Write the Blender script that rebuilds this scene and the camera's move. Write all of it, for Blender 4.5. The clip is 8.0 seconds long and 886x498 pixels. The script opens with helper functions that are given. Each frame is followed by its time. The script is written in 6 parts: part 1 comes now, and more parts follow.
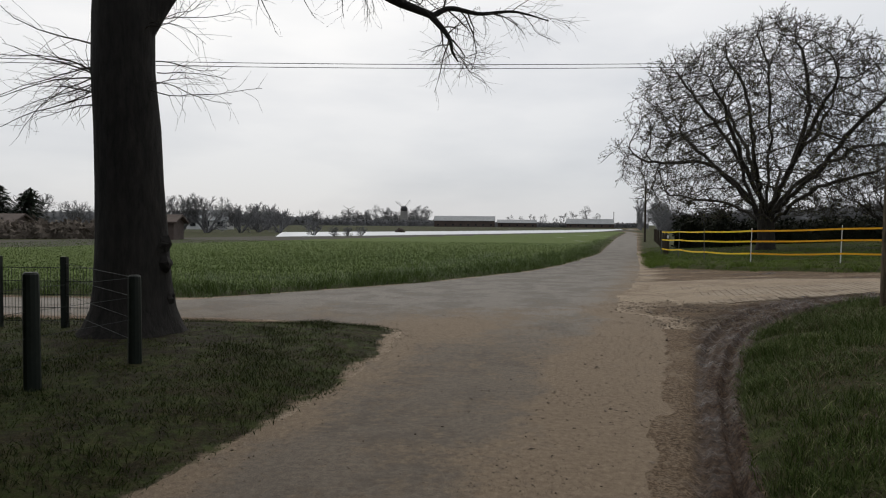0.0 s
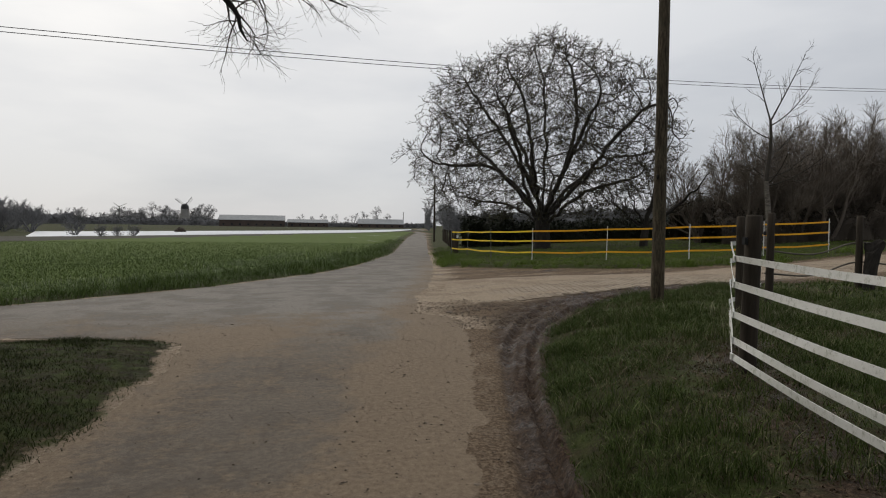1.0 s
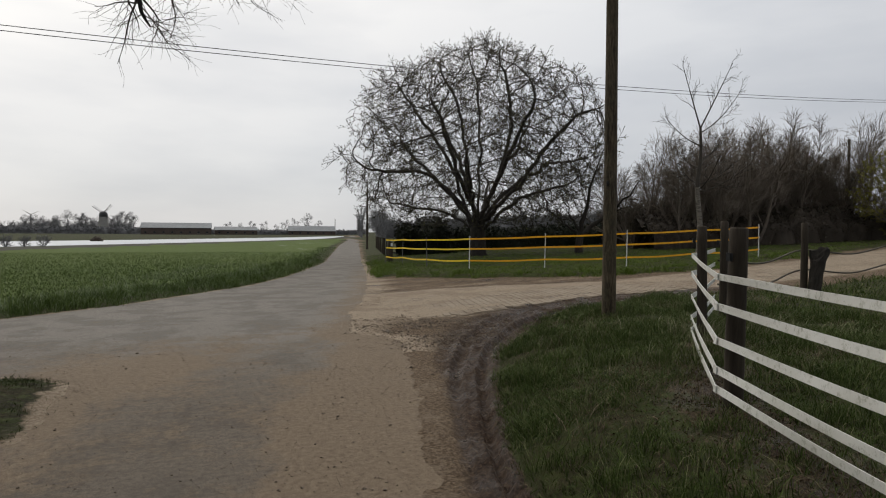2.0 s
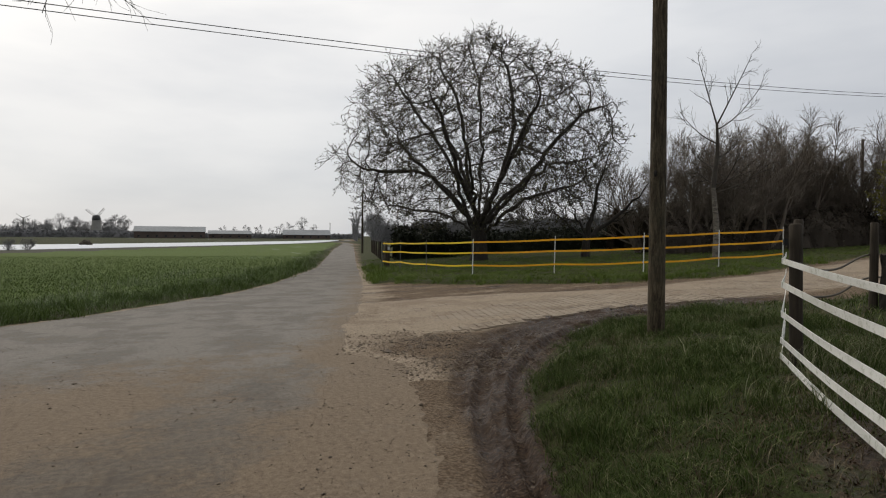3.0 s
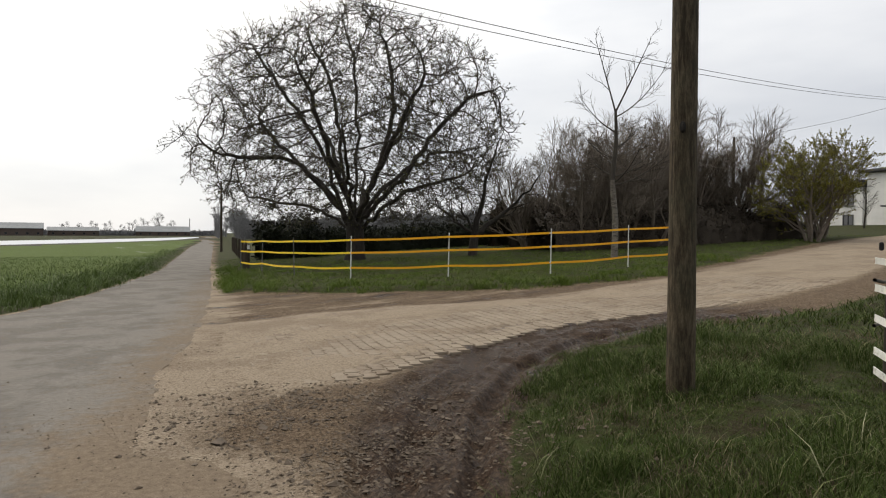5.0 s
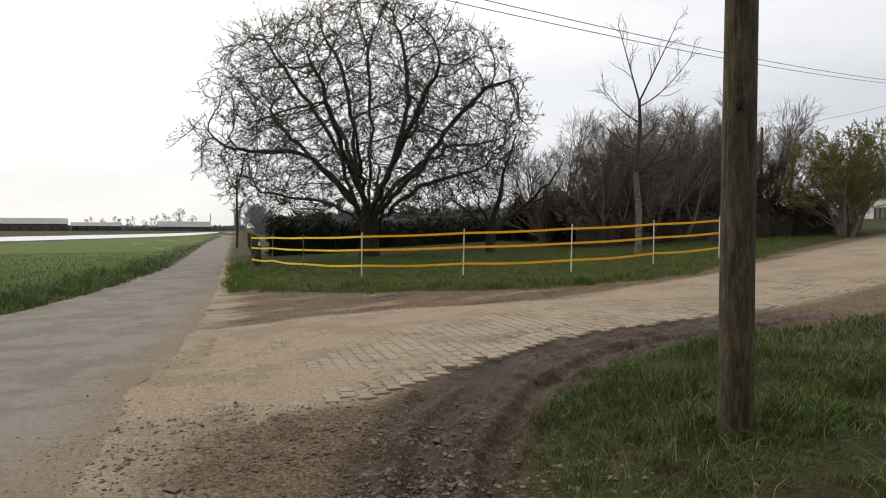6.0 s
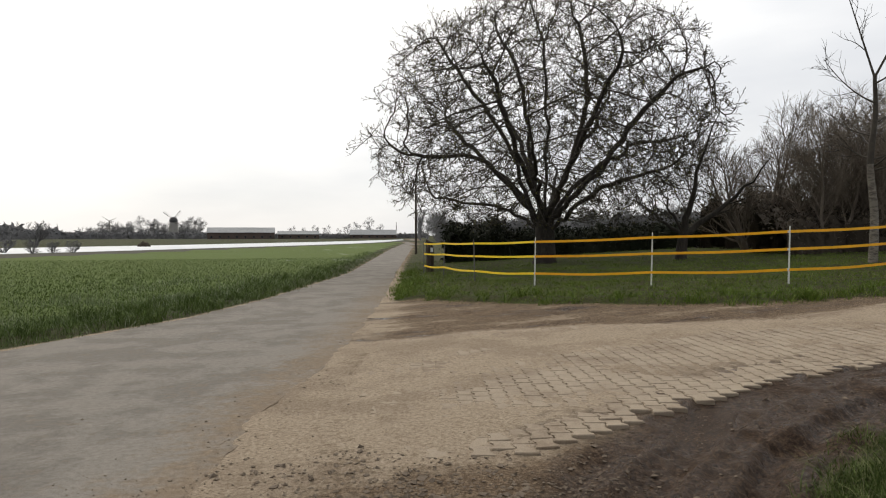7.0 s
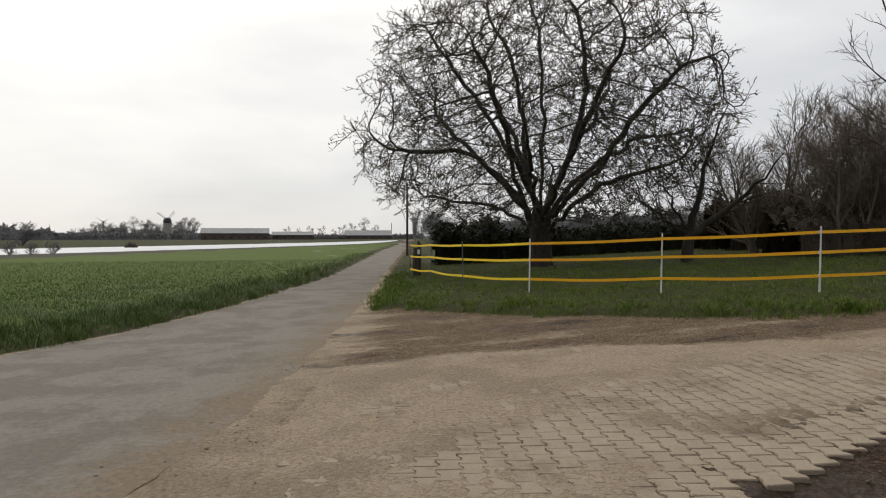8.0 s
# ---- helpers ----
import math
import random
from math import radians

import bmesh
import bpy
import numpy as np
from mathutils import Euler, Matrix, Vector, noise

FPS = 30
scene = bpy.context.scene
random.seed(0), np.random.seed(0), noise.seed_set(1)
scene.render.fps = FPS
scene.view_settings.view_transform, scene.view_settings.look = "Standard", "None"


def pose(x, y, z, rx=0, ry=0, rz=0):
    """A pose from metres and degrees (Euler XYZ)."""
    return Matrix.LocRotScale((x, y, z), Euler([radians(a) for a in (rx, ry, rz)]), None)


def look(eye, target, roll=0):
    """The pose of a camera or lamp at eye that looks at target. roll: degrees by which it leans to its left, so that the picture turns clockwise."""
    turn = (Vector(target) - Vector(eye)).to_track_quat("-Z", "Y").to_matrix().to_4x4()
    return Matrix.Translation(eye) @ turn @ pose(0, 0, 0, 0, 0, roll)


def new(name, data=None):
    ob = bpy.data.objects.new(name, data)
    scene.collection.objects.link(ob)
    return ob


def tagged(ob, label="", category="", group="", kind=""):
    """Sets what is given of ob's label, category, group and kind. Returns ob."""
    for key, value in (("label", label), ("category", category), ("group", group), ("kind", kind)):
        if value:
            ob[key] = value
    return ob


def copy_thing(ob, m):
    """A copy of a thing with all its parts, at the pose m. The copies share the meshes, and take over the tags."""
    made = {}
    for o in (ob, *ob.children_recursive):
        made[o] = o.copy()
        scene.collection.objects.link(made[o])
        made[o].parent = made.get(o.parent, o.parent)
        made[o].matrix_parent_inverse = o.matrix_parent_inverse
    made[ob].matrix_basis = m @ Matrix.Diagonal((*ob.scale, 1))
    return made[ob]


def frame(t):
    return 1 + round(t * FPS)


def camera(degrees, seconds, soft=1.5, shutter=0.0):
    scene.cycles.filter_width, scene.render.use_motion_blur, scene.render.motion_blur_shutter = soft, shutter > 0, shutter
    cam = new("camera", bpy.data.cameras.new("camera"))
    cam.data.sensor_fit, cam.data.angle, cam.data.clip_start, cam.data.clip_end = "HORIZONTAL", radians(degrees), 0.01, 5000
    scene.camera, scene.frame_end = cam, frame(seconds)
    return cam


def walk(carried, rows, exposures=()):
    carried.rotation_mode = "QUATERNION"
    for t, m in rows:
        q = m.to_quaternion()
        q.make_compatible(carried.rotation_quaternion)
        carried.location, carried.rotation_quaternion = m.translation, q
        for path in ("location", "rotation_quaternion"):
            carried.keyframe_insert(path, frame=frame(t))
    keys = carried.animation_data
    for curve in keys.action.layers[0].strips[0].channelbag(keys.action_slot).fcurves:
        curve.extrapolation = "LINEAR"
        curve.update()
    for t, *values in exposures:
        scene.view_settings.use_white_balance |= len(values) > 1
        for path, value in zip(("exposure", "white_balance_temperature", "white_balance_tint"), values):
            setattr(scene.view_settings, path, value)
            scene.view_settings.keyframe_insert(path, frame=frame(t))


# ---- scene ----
cam = camera(67.9, 8.0, 1.1)
PATH = [
    (0, (1.296, 1.492, 1.701), (1.179, 3.487, 1.626), 0.5),
    (0.5, (1.168, 1.848, 1.757), (1.497, 3.82, 1.69), 0.6),
    (1, (1.228, 2.201, 1.682), (1.734, 4.135, 1.614), 0.8),
    (1.5, (1.229, 2.525, 1.76), (1.928, 4.399, 1.708), 0.5),
    (1.7, (1.273, 2.740, 1.768), (1.974, 4.613, 1.717), 0.4),
    (2.8, (1.850, 4.770, 1.742), (2.550, 6.643, 1.705), 0.2),
    (3, (1.875, 5.107, 1.715), (2.589, 6.975, 1.68), 0.4),
    (3.5, (2.181, 6.191, 1.73), (3.299, 7.849, 1.701), 0.6),
    (4, (2.572, 7.369, 1.692), (3.819, 8.933, 1.666), 0.7),
    (4.5, (3.039, 8.444, 1.732), (4.334, 9.968, 1.709), 0.5),
    (5, (3.294, 8.995, 1.722), (4.358, 10.688, 1.679), 0.3),
    (5.2, (3.369, 9.059, 1.710), (4.396, 10.774, 1.656), 0.1),
    (6.3, (4.145, 10.106, 1.800), (5.147, 11.835, 1.735), 0.2),
    (6.5, (4.278, 10.347, 1.743), (5.176, 12.133, 1.687), 0.1),
    (7, (4.739, 11.257, 1.704), (5.258, 13.188, 1.665), -0.1),
    (7.5, (5.149, 12.145, 1.706), (5.652, 14.081, 1.669), -0.1),
    (8, (5.578, 13.149, 1.716), (6.109, 15.077, 1.679), -0.1),
]
EXPOSURES = [(0, -0.06, 6650, 10), (1.0, -0.10, 6750, 10), (2.2, -0.02, 6800, 10), (3.5, 0.08, 6850, 10), (4.5, 0.38, 6950, 10), (6.5, 0.48, 7000, 10), (7.0, 0.40, 7000, 10), (7.5, 0.26, 7000, 10), (8.0, 0.17, 7000, 10)]
walk(cam, [(t, look(eye, target, roll)) for t, eye, target, roll in PATH], EXPOSURES)

# ---------------------------------------------------------------- sky and light
world = bpy.data.worlds.new("overcast_sky")
scene.world = world
world.use_nodes = True
SUN_AZ, SUN_EL = radians(-18), radians(42)
SUN_DIR = Vector((math.sin(SUN_AZ) * math.cos(SUN_EL), math.cos(SUN_AZ) * math.cos(SUN_EL), math.sin(SUN_EL)))


def build_sky():
    nt = world.node_tree
    nt.nodes.clear()
    N, L = nt.nodes.new, nt.links.new
    out, bg = N("ShaderNodeOutputWorld"), N("ShaderNodeBackground")
    sky = N("ShaderNodeTexSky")
    sky.sky_type, sky.sun_disc = "NISHITA", False
    sky.sun_elevation, sky.sun_rotation = SUN_EL, SUN_AZ
    dim = N("ShaderNodeVectorMath"); dim.operation = "SCALE"; dim.inputs[3].default_value = 0.10
    L(sky.outputs[0], dim.inputs[0])
    tc = N("ShaderNodeTexCoord")
    dot = N("ShaderNodeVectorMath"); dot.operation = "DOT_PRODUCT"; dot.inputs[1].default_value = SUN_DIR
    L(tc.outputs["Generated"], dot.inputs[0])
    glow = N("ShaderNodeValToRGB")
    e = glow.color_ramp.elements
    e[0].position, e[0].color = 0.0, (0.46, 0.49, 0.55, 1)
    e[1].position, e[1].color = 1.0, (1.12, 1.11, 1.08, 1)
    m = glow.color_ramp.elements.new(0.62); m.color = (0.70, 0.725, 0.765, 1)
    m = glow.color_ramp.elements.new(0.85); m.color = (0.86, 0.865, 0.875, 1)
    L(dot.outputs["Value"], glow.inputs[0])
    mp = N("ShaderNodeMapping"); mp.inputs["Scale"].default_value = (1.6, 1.6, 6.0)
    L(tc.outputs["Generated"], mp.inputs[0])
    nz = N("ShaderNodeTexNoise"); nz.inputs["Scale"].default_value = 1.7; nz.inputs["Detail"].default_value = 5
    L(mp.outputs[0], nz.inputs[0])
    cr = N("ShaderNodeValToRGB")
    c = cr.color_ramp.elements
    c[0].position, c[0].color = 0.30, (0.86, 0.875, 0.90, 1)
    c[1].position, c[1].color = 0.58, (1.03, 1.03, 1.03, 1)
    L(nz.outputs[0], cr.inputs[0])
    mul = N("ShaderNodeMix"); mul.data_type, mul.blend_type = "RGBA", "MULTIPLY"; mul.inputs[0].default_value = 1
    L(glow.outputs[0], mul.inputs[6]); L(cr.outputs[0], mul.inputs[7])
    sep = N("ShaderNodeSeparateXYZ")
    L(tc.outputs["Generated"], sep.inputs[0])
    low = N("ShaderNodeValToRGB")
    h = low.color_ramp.elements
    h[0].position, h[0].color = 0.0, (0.80, 0.81, 0.83, 1)
    h[1].position, h[1].color = 0.34, (1.06, 1.06, 1.06, 1)
    L(sep.outputs[2], low.inputs[0])
    fade = N("ShaderNodeMix"); fade.data_type, fade.blend_type = "RGBA", "MULTIPLY"; fade.inputs[0].default_value = 1
    L(mul.outputs[2], fade.inputs[6]); L(low.outputs[0], fade.inputs[7])
    mix = N("ShaderNodeMix"); mix.data_type = "RGBA"; mix.inputs[0].default_value = 0.93
    L(dim.outputs[0], mix.inputs[6]); L(fade.outputs[2], mix.inputs[7])
    L(mix.outputs[2], bg.inputs[0]); bg.inputs[1].default_value = SKY_STRENGTH
    L(bg.outputs[0], out.inputs[0])


SKY_STRENGTH = 1.07
build_sky()
sun_data = bpy.data.lights.new("sun", "SUN")
sun_data.energy, sun_data.angle, sun_data.color = 0.6, radians(25), (1.0, 0.96, 0.9)
sun = new("sun", sun_data)
sun.matrix_world = look(SUN_DIR * 50, (0, 0, 0))

# ---------------------------------------------------------------- materials


class Mat:
    """A small builder of node materials."""

    def __init__(self, name, rough=0.8, metal=0.0, spec=0.3):
        self.m = bpy.data.materials.new(name)
        self.m.use_nodes = True
        self.nt = self.m.node_tree
        self.b = self.nt.nodes["Principled BSDF"]
        self.b.inputs["Roughness"].default_value = rough
        self.b.inputs["Metallic"].default_value = metal
        self.b.inputs["Specular IOR Level"].default_value = spec
        self.tc = self.nt.nodes.new("ShaderNodeTexCoord")

    def link(self, a, b):
        self.nt.links.new(a, b)

    def noise(self, scale, detail=4, rough=0.6, stretch=None, distortion=0.0):
        n = self.nt.nodes.new("ShaderNodeTexNoise")
        n.inputs["Scale"].default_value, n.inputs["Detail"].default_value = scale, detail
        n.inputs["Roughness"].default_value = rough
        n.inputs["Distortion"].default_value = distortion
        src = self.tc.outputs["Object"]
        if stretch:
            mp = self.nt.nodes.new("ShaderNodeMapping")
            mp.inputs["Scale"].default_value = stretch
            self.link(src, mp.inputs[0])
            src = mp.outputs[0]
        self.link(src, n.inputs["Vector"])
        return n.outputs[0]

    def ramp(self, fac, stops):
        r = self.nt.nodes.new("ShaderNodeValToRGB")
        e = r.color_ramp.elements
        for k, (p, c) in enumerate(stops):
            el = e[k] if k < 2 else e.new(p)
            el.position = p
            el.color = (*c, 1) if isinstance(c, tuple) else (c, c, c, 1)
        self.link(fac, r.inputs[0])
        return r.outputs[0]

    def mix(self, fac, a, b, mode="MIX"):
        n = self.nt.nodes.new("ShaderNodeMix")
        n.data_type, n.blend_type = "RGBA", mode
        for sock, v in ((n.inputs[0], fac), (n.inputs[6], a), (n.inputs[7], b)):
            if isinstance(v, bpy.types.NodeSocket):
                self.link(v, sock)
            elif isinstance(v, tuple):
                sock.default_value = (*v, 1)
            else:
                sock.default_value = v if sock == n.inputs[0] else (v, v, v, 1)
        return n.outputs[2]

    def math(self, op, a, b=0.0, clamp=False):
        n = self.nt.nodes.new("ShaderNodeMath")
        n.operation, n.use_clamp = op, clamp
        for sock, v in ((n.inputs[0], a), (n.inputs[1], b)):
            if isinstance(v, bpy.types.NodeSocket):
                self.link(v, sock)
            else:
                sock.default_value = v
        return n.outputs[0]

    def attr(self, name):
        a = self.nt.nodes.new("ShaderNodeAttribute")
        a.attribute_name = name
        return a.outputs["Fac"]

    def random(self):
        return self.nt.nodes.new("ShaderNodeObjectInfo").outputs["Random"]

    def island(self):
        return self.nt.nodes.new("ShaderNodeNewGeometry").outputs["Random Per Island"]

    def zone(self, name, jitter, amount=0.5, lo=0.42, hi=0.58):
        """A 0..1 mask from a vertex attribute, its border frayed by noise."""
        j = self.math("MULTIPLY", self.math("SUBTRACT", jitter, 0.5), amount)
        return self.ramp(self.math("ADD", self.attr(name), j), [(lo, 0.0), (hi, 1.0)])

    def color(self, sock):
        self.link(sock, self.b.inputs["Base Color"])
        return self

    def rough(self, sock):
        self.link(sock, self.b.inputs["Roughness"])
        return self

    def bump(self, height, strength=0.5, dist=0.02):
        n = self.nt.nodes.new("ShaderNodeBump")
        n.inputs["Strength"].default_value, n.inputs["Distance"].default_value = strength, dist
        self.link(height, n.inputs["Height"])
        self.link(n.outputs[0], self.b.inputs["Normal"])
        return self


def simple(name, dark, light, scale=8.0, rough=0.8, bump=0.4, dist=0.01, stretch=None, metal=0.0, spec=0.3):
    m = Mat(name, rough, metal, spec)
    a, b = m.noise(scale, 5, 0.65, stretch), m.noise(scale * 0.13, 3, 0.5, stretch)
    m.color(m.mix(0.35, m.ramp(a, [(0.3, dark), (0.7, light)]), m.ramp(b, [(0.35, dark), (0.65, light)])))
    m.bump(a, bump, dist)
    return m.m


def leafy(name, dark, light, pale, rough=0.6):
    """Blades, leaves or twigs: a colour for each island, with patches."""
    m = Mat(name, rough, spec=0.12)
    c = m.ramp(m.island(), [(0.0, dark), (0.8, light), (0.97, pale)])
    m.color(m.mix(m.ramp(m.noise(0.55, 3), [(0.35, 0.0), (0.65, 0.4)]), c, dark))
    return m.m


def make_asphalt():
    m = Mat("worn_asphalt", 0.88, spec=0.2)
    mid, big = m.noise(6, 8, 0.75), m.noise(0.9, 6, 0.7)
    chips = m.math("ADD", m.math("MULTIPLY", m.noise(115, 2, 0.5), 0.62), m.math("MULTIPLY", m.noise(19, 4, 0.65), 0.38))
    base = m.ramp(chips, [(0.36, (0.066, 0.050, 0.036)), (0.5, (0.116, 0.089, 0.063)), (0.63, (0.182, 0.144, 0.106))])
    pale = m.ramp(chips, [(0.38, (0.155, 0.138, 0.116)), (0.5, (0.222, 0.203, 0.176)), (0.62, (0.285, 0.264, 0.232))])
    worn = m.math("MULTIPLY", m.attr("worn"), m.ramp(big, [(0.42, 0.8), (0.58, 1.0)]))
    base = m.mix(worn, base, pale)
    base = m.mix(m.ramp(big, [(0.45, 0.0), (0.56, 0.75)]), base, m.mix(0.6, base, (0.062, 0.052, 0.042)))
    patchy = m.math("ADD", m.math("MULTIPLY", mid, 0.55), m.math("MULTIPLY", big, 0.45))
    sand = m.zone("sand", patchy, 3.6, 0.2, 0.8)
    sandy = m.ramp(chips, [(0.36, (0.105, 0.072, 0.045)), (0.5, (0.190, 0.140, 0.092)), (0.63, (0.295, 0.228, 0.158))])
    m.color(m.mix(m.math("MULTIPLY", sand, 0.9), base, sandy))
    m.bump(m.math("ADD", m.math("MULTIPLY", m.noise(95, 3, 0.7), 0.35), chips), 0.25, 0.006)
    return m.m


def make_ground():
    m = Mat("soil_and_turf", 0.9, spec=0.12)
    mid, fine, big = m.noise(5.5, 8, 0.75), m.noise(28, 9, 0.82), m.noise(0.7, 6, 0.7)
    dirt = m.ramp(fine, [(0.40, (0.055, 0.037, 0.023)), (0.5, (0.15, 0.105, 0.067)), (0.60, (0.27, 0.205, 0.14))])
    dirt = m.mix(m.ramp(mid, [(0.44, 0.0), (0.58, 0.7)]), dirt, m.mix(0.5, dirt, (0.075, 0.05, 0.032)))
    sand = m.ramp(fine, [(0.40, (0.22, 0.168, 0.115)), (0.5, (0.325, 0.258, 0.185)), (0.6, (0.42, 0.345, 0.26))])
    sand = m.mix(m.ramp(big, [(0.46, 0.0), (0.58, 0.6)]), sand, m.mix(0.6, sand, (0.15, 0.108, 0.074)))
    mud = m.ramp(fine, [(0.38, (0.013, 0.0078, 0.005)), (0.5, (0.046, 0.028, 0.018)), (0.62, (0.13, 0.087, 0.056))])
    turf = m.ramp(mid, [(0.38, (0.024, 0.030, 0.009)), (0.52, (0.042, 0.060, 0.013)), (0.64, (0.075, 0.084, 0.026))])
    turf = m.mix(m.ramp(m.noise(3.1, 7, 0.75), [(0.42, 0.85), (0.56, 0.15)]), turf, m.ramp(fine, [(0.38, (0.015, 0.011, 0.006)), (0.5, (0.036, 0.027, 0.014)), (0.62, (0.085, 0.066, 0.036))]))
    crop = m.ramp(m.noise(2.2, 5, 0.7, (1, 1, 1)), [(0.3, (0.064, 0.090, 0.018)), (0.7, (0.108, 0.145, 0.032))])
    crop = m.mix(m.ramp(m.noise(0.05, 3), [(0.4, 0.0), (0.62, 0.7)]), crop, (0.095, 0.135, 0.036))
    tilled = m.ramp(m.noise(3.0, 4), [(0.3, (0.06, 0.055, 0.045)), (0.7, (0.085, 0.08, 0.06))])
    zm = m.zone("mud", m.math("ADD", m.math("MULTIPLY", mid, 0.6), m.math("MULTIPLY", big, 0.4)), 1.3, 0.28, 0.72)
    c = m.mix(m.zone("sand", m.math("ADD", m.math("MULTIPLY", mid, 0.6), m.math("MULTIPLY", big, 0.4)), 2.6, 0.3, 0.75), dirt, sand)
    c = m.mix(zm, c, mud)
    # Soil of the left corner: the tree's shade is put into its colour.
    shaded_soil = m.ramp(fine, [(0.38, (0.008, 0.0065, 0.0045)), (0.5, (0.021, 0.017, 0.010)), (0.62, (0.05, 0.037, 0.022))])
    c = m.mix(m.zone("shaded_soil", mid, 1.2, 0.35, 0.65), c, shaded_soil)
    c = m.mix(m.zone("grass", mid, 1.3, 0.35, 0.65), c, turf)
    c = m.mix(m.zone("crop", mid, 0.2), c, crop)
    c = m.mix(m.zone("tilled", mid, 0.2), c, tilled)
    m.color(c)
    wet = m.ramp(m.noise(1.9, 5, 0.65), [(0.38, 0.14), (0.47, 0.45), (0.62, 0.9)])
    m.rough(m.mix(m.attr("wet"), m.mix(zm, 0.92, wet), 0.16))
    m.bump(m.math("ADD", fine, m.math("MULTIPLY", mid, 1.5)), 0.7, 0.025)
    return m.m


def make_paver():
    m = Mat("sandy_concrete_paver", 0.88, spec=0.2)
    fine = m.noise(60, 4, 0.7)
    c = m.ramp(fine, [(0.36, (0.25, 0.198, 0.142)), (0.64, (0.39, 0.322, 0.243))])
    c = m.mix(m.math("MULTIPLY", m.random(), 0.3), c, (0.24, 0.195, 0.15))
    c = m.mix(m.ramp(m.noise(2.3, 5, 0.7), [(0.42, 0.0), (0.68, 0.6)]), c, (0.30, 0.24, 0.175))
    geo = m.nt.nodes.new("ShaderNodeNewGeometry")
    spot = m.nt.nodes.new("ShaderNodeTexNoise")
    spot.inputs["Scale"].default_value, spot.inputs["Detail"].default_value, spot.inputs["Roughness"].default_value = 1.1, 8, 0.75
    m.link(geo.outputs["Position"], spot.inputs["Vector"])
    c = m.mix(m.ramp(spot.outputs[0], [(0.5, 0.0), (0.6, 0.75)]), c, m.mix(0.6, c, (0.12, 0.078, 0.048)))
    c = m.mix(m.ramp(spot.outputs[0], [(0.36, 0.45), (0.46, 0.0)]), c, (0.40, 0.335, 0.25))
    m.color(c).bump(fine, 0.5, 0.006)
    return m.m


def make_tape():
    m = Mat("dirty_white_tape", 0.55, spec=0.35)
    algae = m.ramp(m.noise(14, 9, 0.85), [(0.52, 0.0), (0.62, 0.7)])
    c = m.mix(algae, (0.80, 0.79, 0.74), (0.30, 0.30, 0.20))
    m.color(m.mix(m.ramp(m.noise(1.1, 3), [(0.50, 0.0), (0.68, 0.3)]), c, (0.46, 0.45, 0.37)))
    m.bump(m.noise(60, 3, 0.6, (1, 1, 0.1)), 0.3, 0.004)
    return m.m


def make_birch():
    m = Mat("birch_bark", 0.75)
    band = m.ramp(m.noise(5, 5, 0.7, (1, 1, 3.5)), [(0.46, (0.23, 0.205, 0.165)), (0.62, (0.06, 0.05, 0.04))])
    m.color(m.mix(m.ramp(m.noise(1.2, 3), [(0.4, 0.0), (0.6, 0.6)]), band, (0.10, 0.085, 0.07))).bump(m.noise(20), 0.5, 0.01)
    return m.m


def make_pole_wood():
    """Weathered brown pole: long cracks, dark tar runs and greenish grey patches."""
    m = Mat("tarred_pole_wood", 0.88, spec=0.2)
    grain = m.noise(30, 7, 0.8, (1, 1, 0.16))
    crack = m.noise(22, 4, 0.65, (1, 1, 0.07))
    c = m.ramp(grain, [(0.36, (0.030, 0.022, 0.014)), (0.5, (0.078, 0.060, 0.038)), (0.64, (0.155, 0.125, 0.083))])
    c = m.mix(m.ramp(crack, [(0.36, 0.7), (0.43, 0.0)]), c, (0.020, 0.015, 0.010))
    c = m.mix(m.ramp(m.noise(2.2, 5, 0.7), [(0.46, 0.0), (0.66, 0.55)]), c, (0.055, 0.055, 0.035))
    m.color(m.mix(m.ramp(m.noise(1.1, 4, 0.6), [(0.5, 0.0), (0.66, 0.6)]), c, m.mix(0.6, c, (0.022, 0.017, 0.012))))
    m.bump(m.math("ADD", grain, m.math("MULTIPLY", crack, 1.5)), 0.8, 0.012)
    return m.m


ASPHALT, GROUND, PAVER, TAPE_WHITE, BIRCH = make_asphalt(), make_ground(), make_paver(), make_tape(), make_birch()
OLD_BARK = simple("blackish_old_bark", (0.008, 0.007, 0.006), (0.034, 0.030, 0.025), 14, 0.92, 0.9, 0.04, (1, 1, 0.25))
BARK = simple("dark_furrowed_bark", (0.013, 0.011, 0.009), (0.058, 0.049, 0.039), 14, 0.9, 0.9, 0.03, (1, 1, 0.25))
TWIG = simple("twig_bark", (0.03, 0.025, 0.02), (0.07, 0.06, 0.047), 6, 0.85, 0.2)
# Twigs of far growth: distance haze is mixed into this pale grey.
TWIG_HAZED = simple("haze_grey_twigs", (0.13, 0.128, 0.127), (0.20, 0.197, 0.195), 3, 0.9, 0.1)
TWIG_BROWN = simple("brown_twigs", (0.096, 0.079, 0.062), (0.205, 0.168, 0.132), 5, 0.9, 0.1)
POLE_WOOD = make_pole_wood()
POST_WOOD = simple("weathered_post_wood", (0.019, 0.014, 0.0095), (0.072, 0.056, 0.039), 22, 0.9, 0.7, 0.01, (1, 1, 0.1))
RAIL_WOOD = simple("grey_rail_wood", (0.06, 0.05, 0.04), (0.15, 0.13, 0.10), 18, 0.9, 0.5, 0.008)
STONE = simple("gravel_stone", (0.075, 0.056, 0.040), (0.23, 0.18, 0.132), 9, 0.85, 0.4)
PLASTIC_POST = simple("white_plastic_post", (0.55, 0.55, 0.52), (0.72, 0.72, 0.69), 6, 0.5, 0.1)
